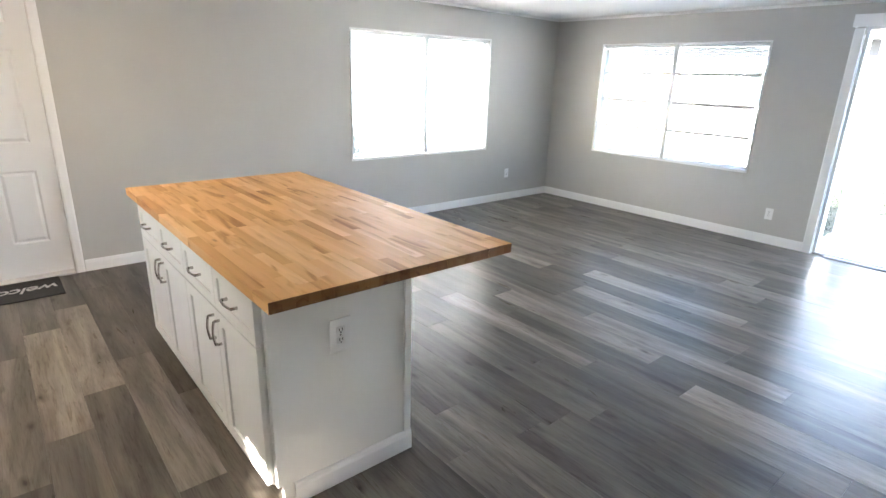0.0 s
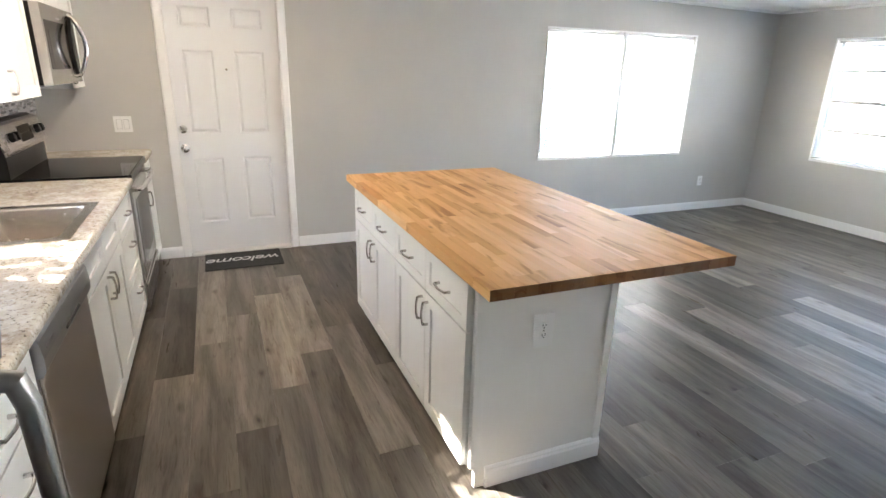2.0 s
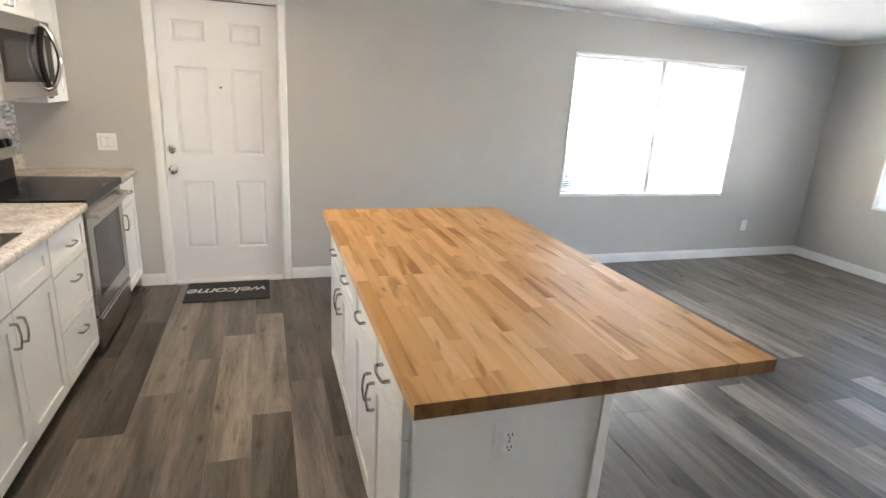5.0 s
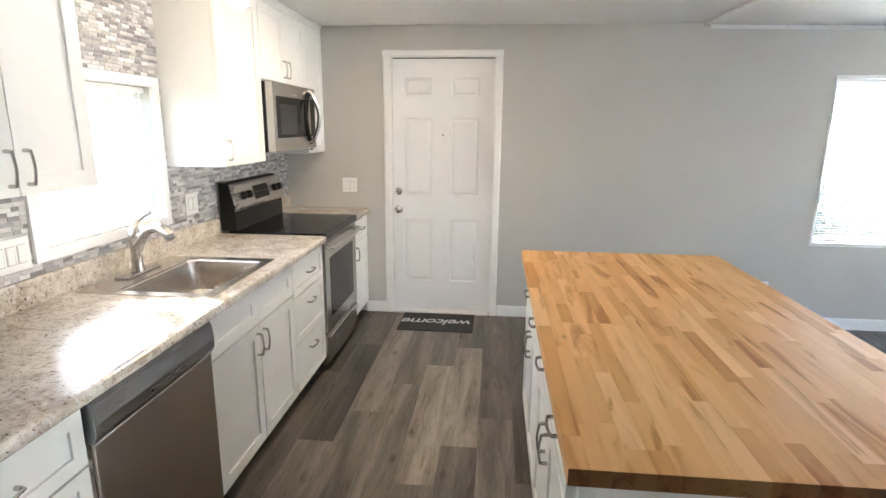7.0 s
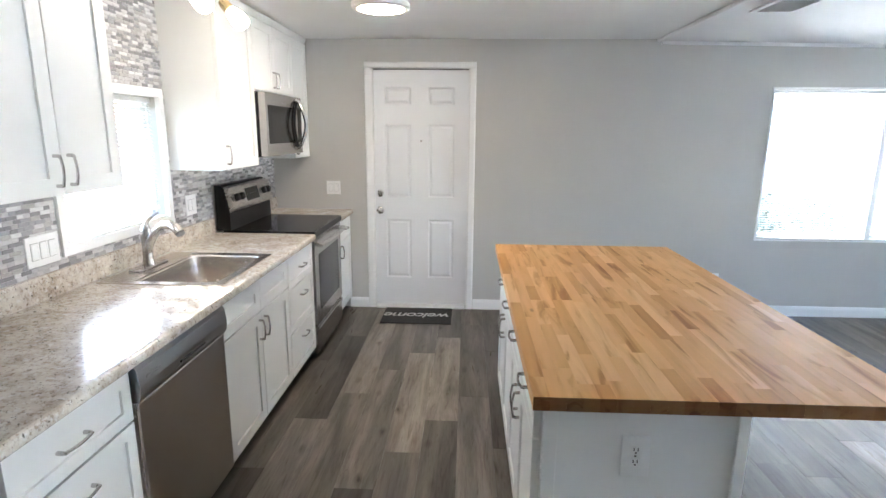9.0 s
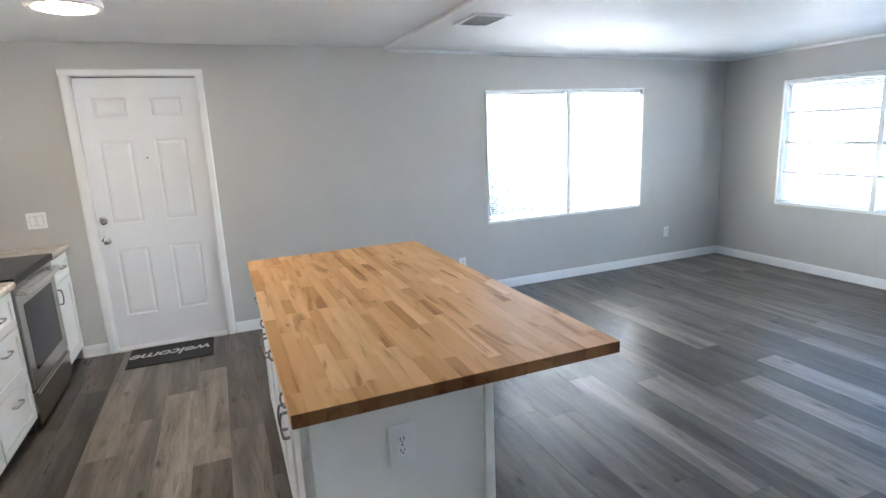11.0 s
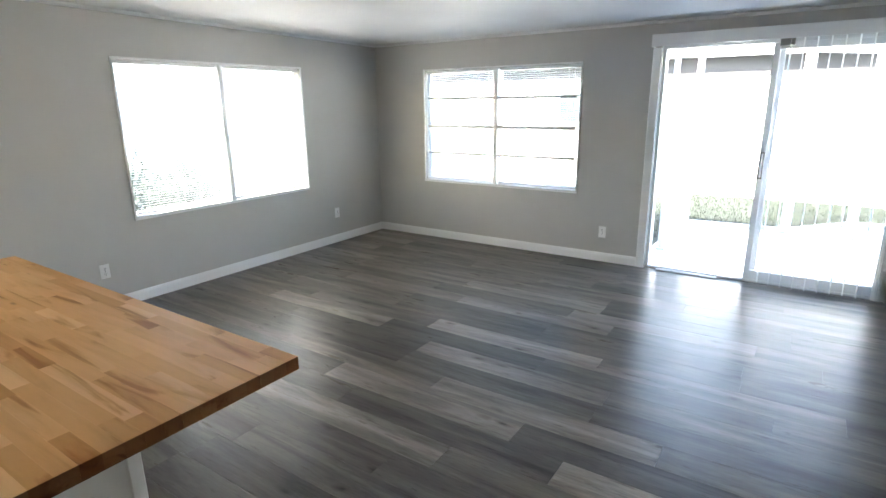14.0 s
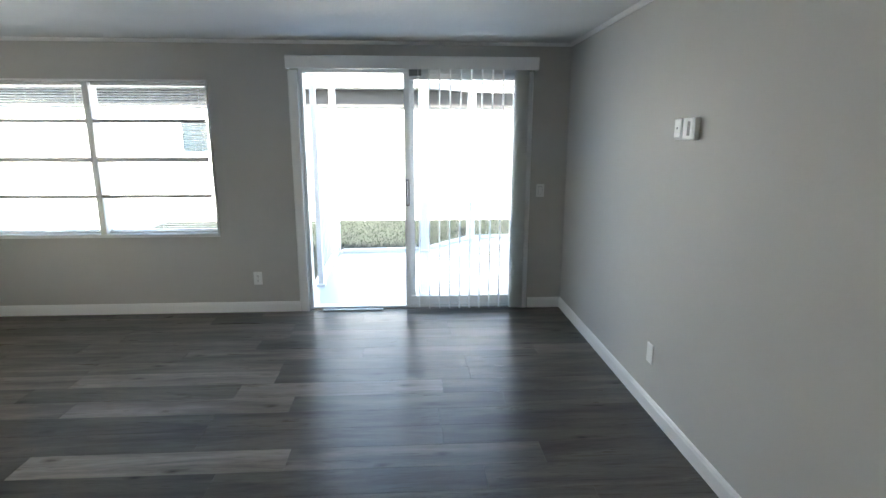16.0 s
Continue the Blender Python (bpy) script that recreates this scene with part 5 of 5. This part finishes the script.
while z < CZK - 0.02:
    y = 1.06 - rnd.uniform(0, 0.05)
    while y < NY - 0.01:
        l = rnd.choice((0.032, 0.050, 0.050, 0.050, 0.068))
        a, c = max(y, 1.06), min(y + l, NY - 0.004)
        y += l
        if c - a < 0.012:
            continue
        cut = [(a, c)]
        for h in blocked:
            if h[2] < z + RH / 2 < h[3]:
                nxt = []
                for p, q_ in cut:
                    if q_ <= h[0] or p >= h[1]:
                        nxt.append((p, q_))
                    else:
                        nxt += [s for s in ((p, h[0]), (h[1], q_)) if s[1] - s[0] > 0.010]
                cut = nxt
        for p, q_ in cut:
            w, h_ = q_ - p - JT, RH - JT
            if count < 300 and 2.05 < p < 3.45 and 1.0 < z < 1.30 and w > 0.012:
                count += 1
                key = round(w, 3)
                ob = new("tile", piece(tile_cache, key, key, h_, 0.003, 0.0008, TILE, "tile"))
                ob.parent = wall_west
                ob.matrix_basis = Matrix.Translation((KX + 0.0102, (p + q_) / 2, z + RH / 2)) @ Matrix(((0, 0, 1, 0), (1, 0, 0, 0), (0, 1, 0, 0), (0, 0, 0, 1)))
            else:
                k = len(tv)
                x0, x1, e = KX + 0.0073, KX + 0.0102, 0.0008
                ya, yb, za, zb = p + JT / 2, q_ - JT / 2, z + JT / 2, z + RH - JT / 2
                tv += [(x0, ya, za), (x0, yb, za), (x0, yb, zb), (x0, ya, zb), (x1, ya + e, za + e), (x1, yb - e, za + e), (x1, yb - e, zb - e), (x1, ya + e, zb - e)]
                tf += [tuple(k + i for i in f) for f in ((4, 5, 6, 7), (0, 1, 5, 4), (1, 2, 6, 5), (2, 3, 7, 6), (3, 0, 4, 7))]
    z += RH
me = bpy.data.meshes.new("tiles")
me.from_pydata(tv, [], tf)
me.materials.append(TILES)
ob = new("tiles", me)
ob.parent = wall_west
tagged(ob, kind="stuff")

# ---------------------------------------------------------------- floor planks
PW, PL, PX = 0.183, 1.250, -0.005
# Where one end joint of a row lies, and the tone of the plank north of it and of that south of it (0 dark, 1 middle, 2 pale).
JOINTS = {-4: (3.62, 0, 1), -3: (2.835, 0, 2), -2: (3.145, 2, 1), -1: (2.245, 2, 0), 0: (2.538, 2, 1), 1: (2.855, 2, 1), 2: (1.895, 2, 0), 3: (2.60, 0, 1),
          13: (1.525, 2, 1), 14: (1.035, 0, 2), 15: (1.315, 2, 0), 16: (1.930, 1, 2), 17: (2.30, 0, 1), 18: (1.040, 2, 1), 19: (2.760, 2, 0), 20: (1.205, 2, 1),
          21: (1.690, 0, 1), 22: (2.95, 1, 0), 23: (2.55, 1, 2), 24: (1.660, 0, 2), 25: (1.470, 2, 0)}
rnd = random.Random(21)
plank_cache = {}
x, k = KX, math.floor((KX - PX) / PW)
while x < EX - 0.005:
    w = min(PX + (k + 1) * PW, EX) - x
    joint, north, south = JOINTS.get(k, (rnd.uniform(0.0, PL), rnd.choice((0, 0, 1)), rnd.choice((0, 0, 1))))
    n = -math.ceil((joint - SY) / PL)
    while joint + n * PL < NY - 1e-6:
        a, c = max(joint + n * PL, SY), min(joint + (n + 1) * PL, NY)
        tone = north if n == 0 else south if n == -1 else rnd.choice((0, 0, 1))
        n += 1
        if c - a < 0.02:
            continue
        key = (round(w, 3), round(c - a, 3), tone)
        ob = new("plank", piece(plank_cache, key, key[0] - 0.0006, key[1] - 0.0006, 0.0045, 0.0007, PLANKS[tone], "plank"))
        ob.parent = floor
        ob.location = (x + w / 2, (a + c) / 2, 0.0)
    x, k = x + w, k + 1
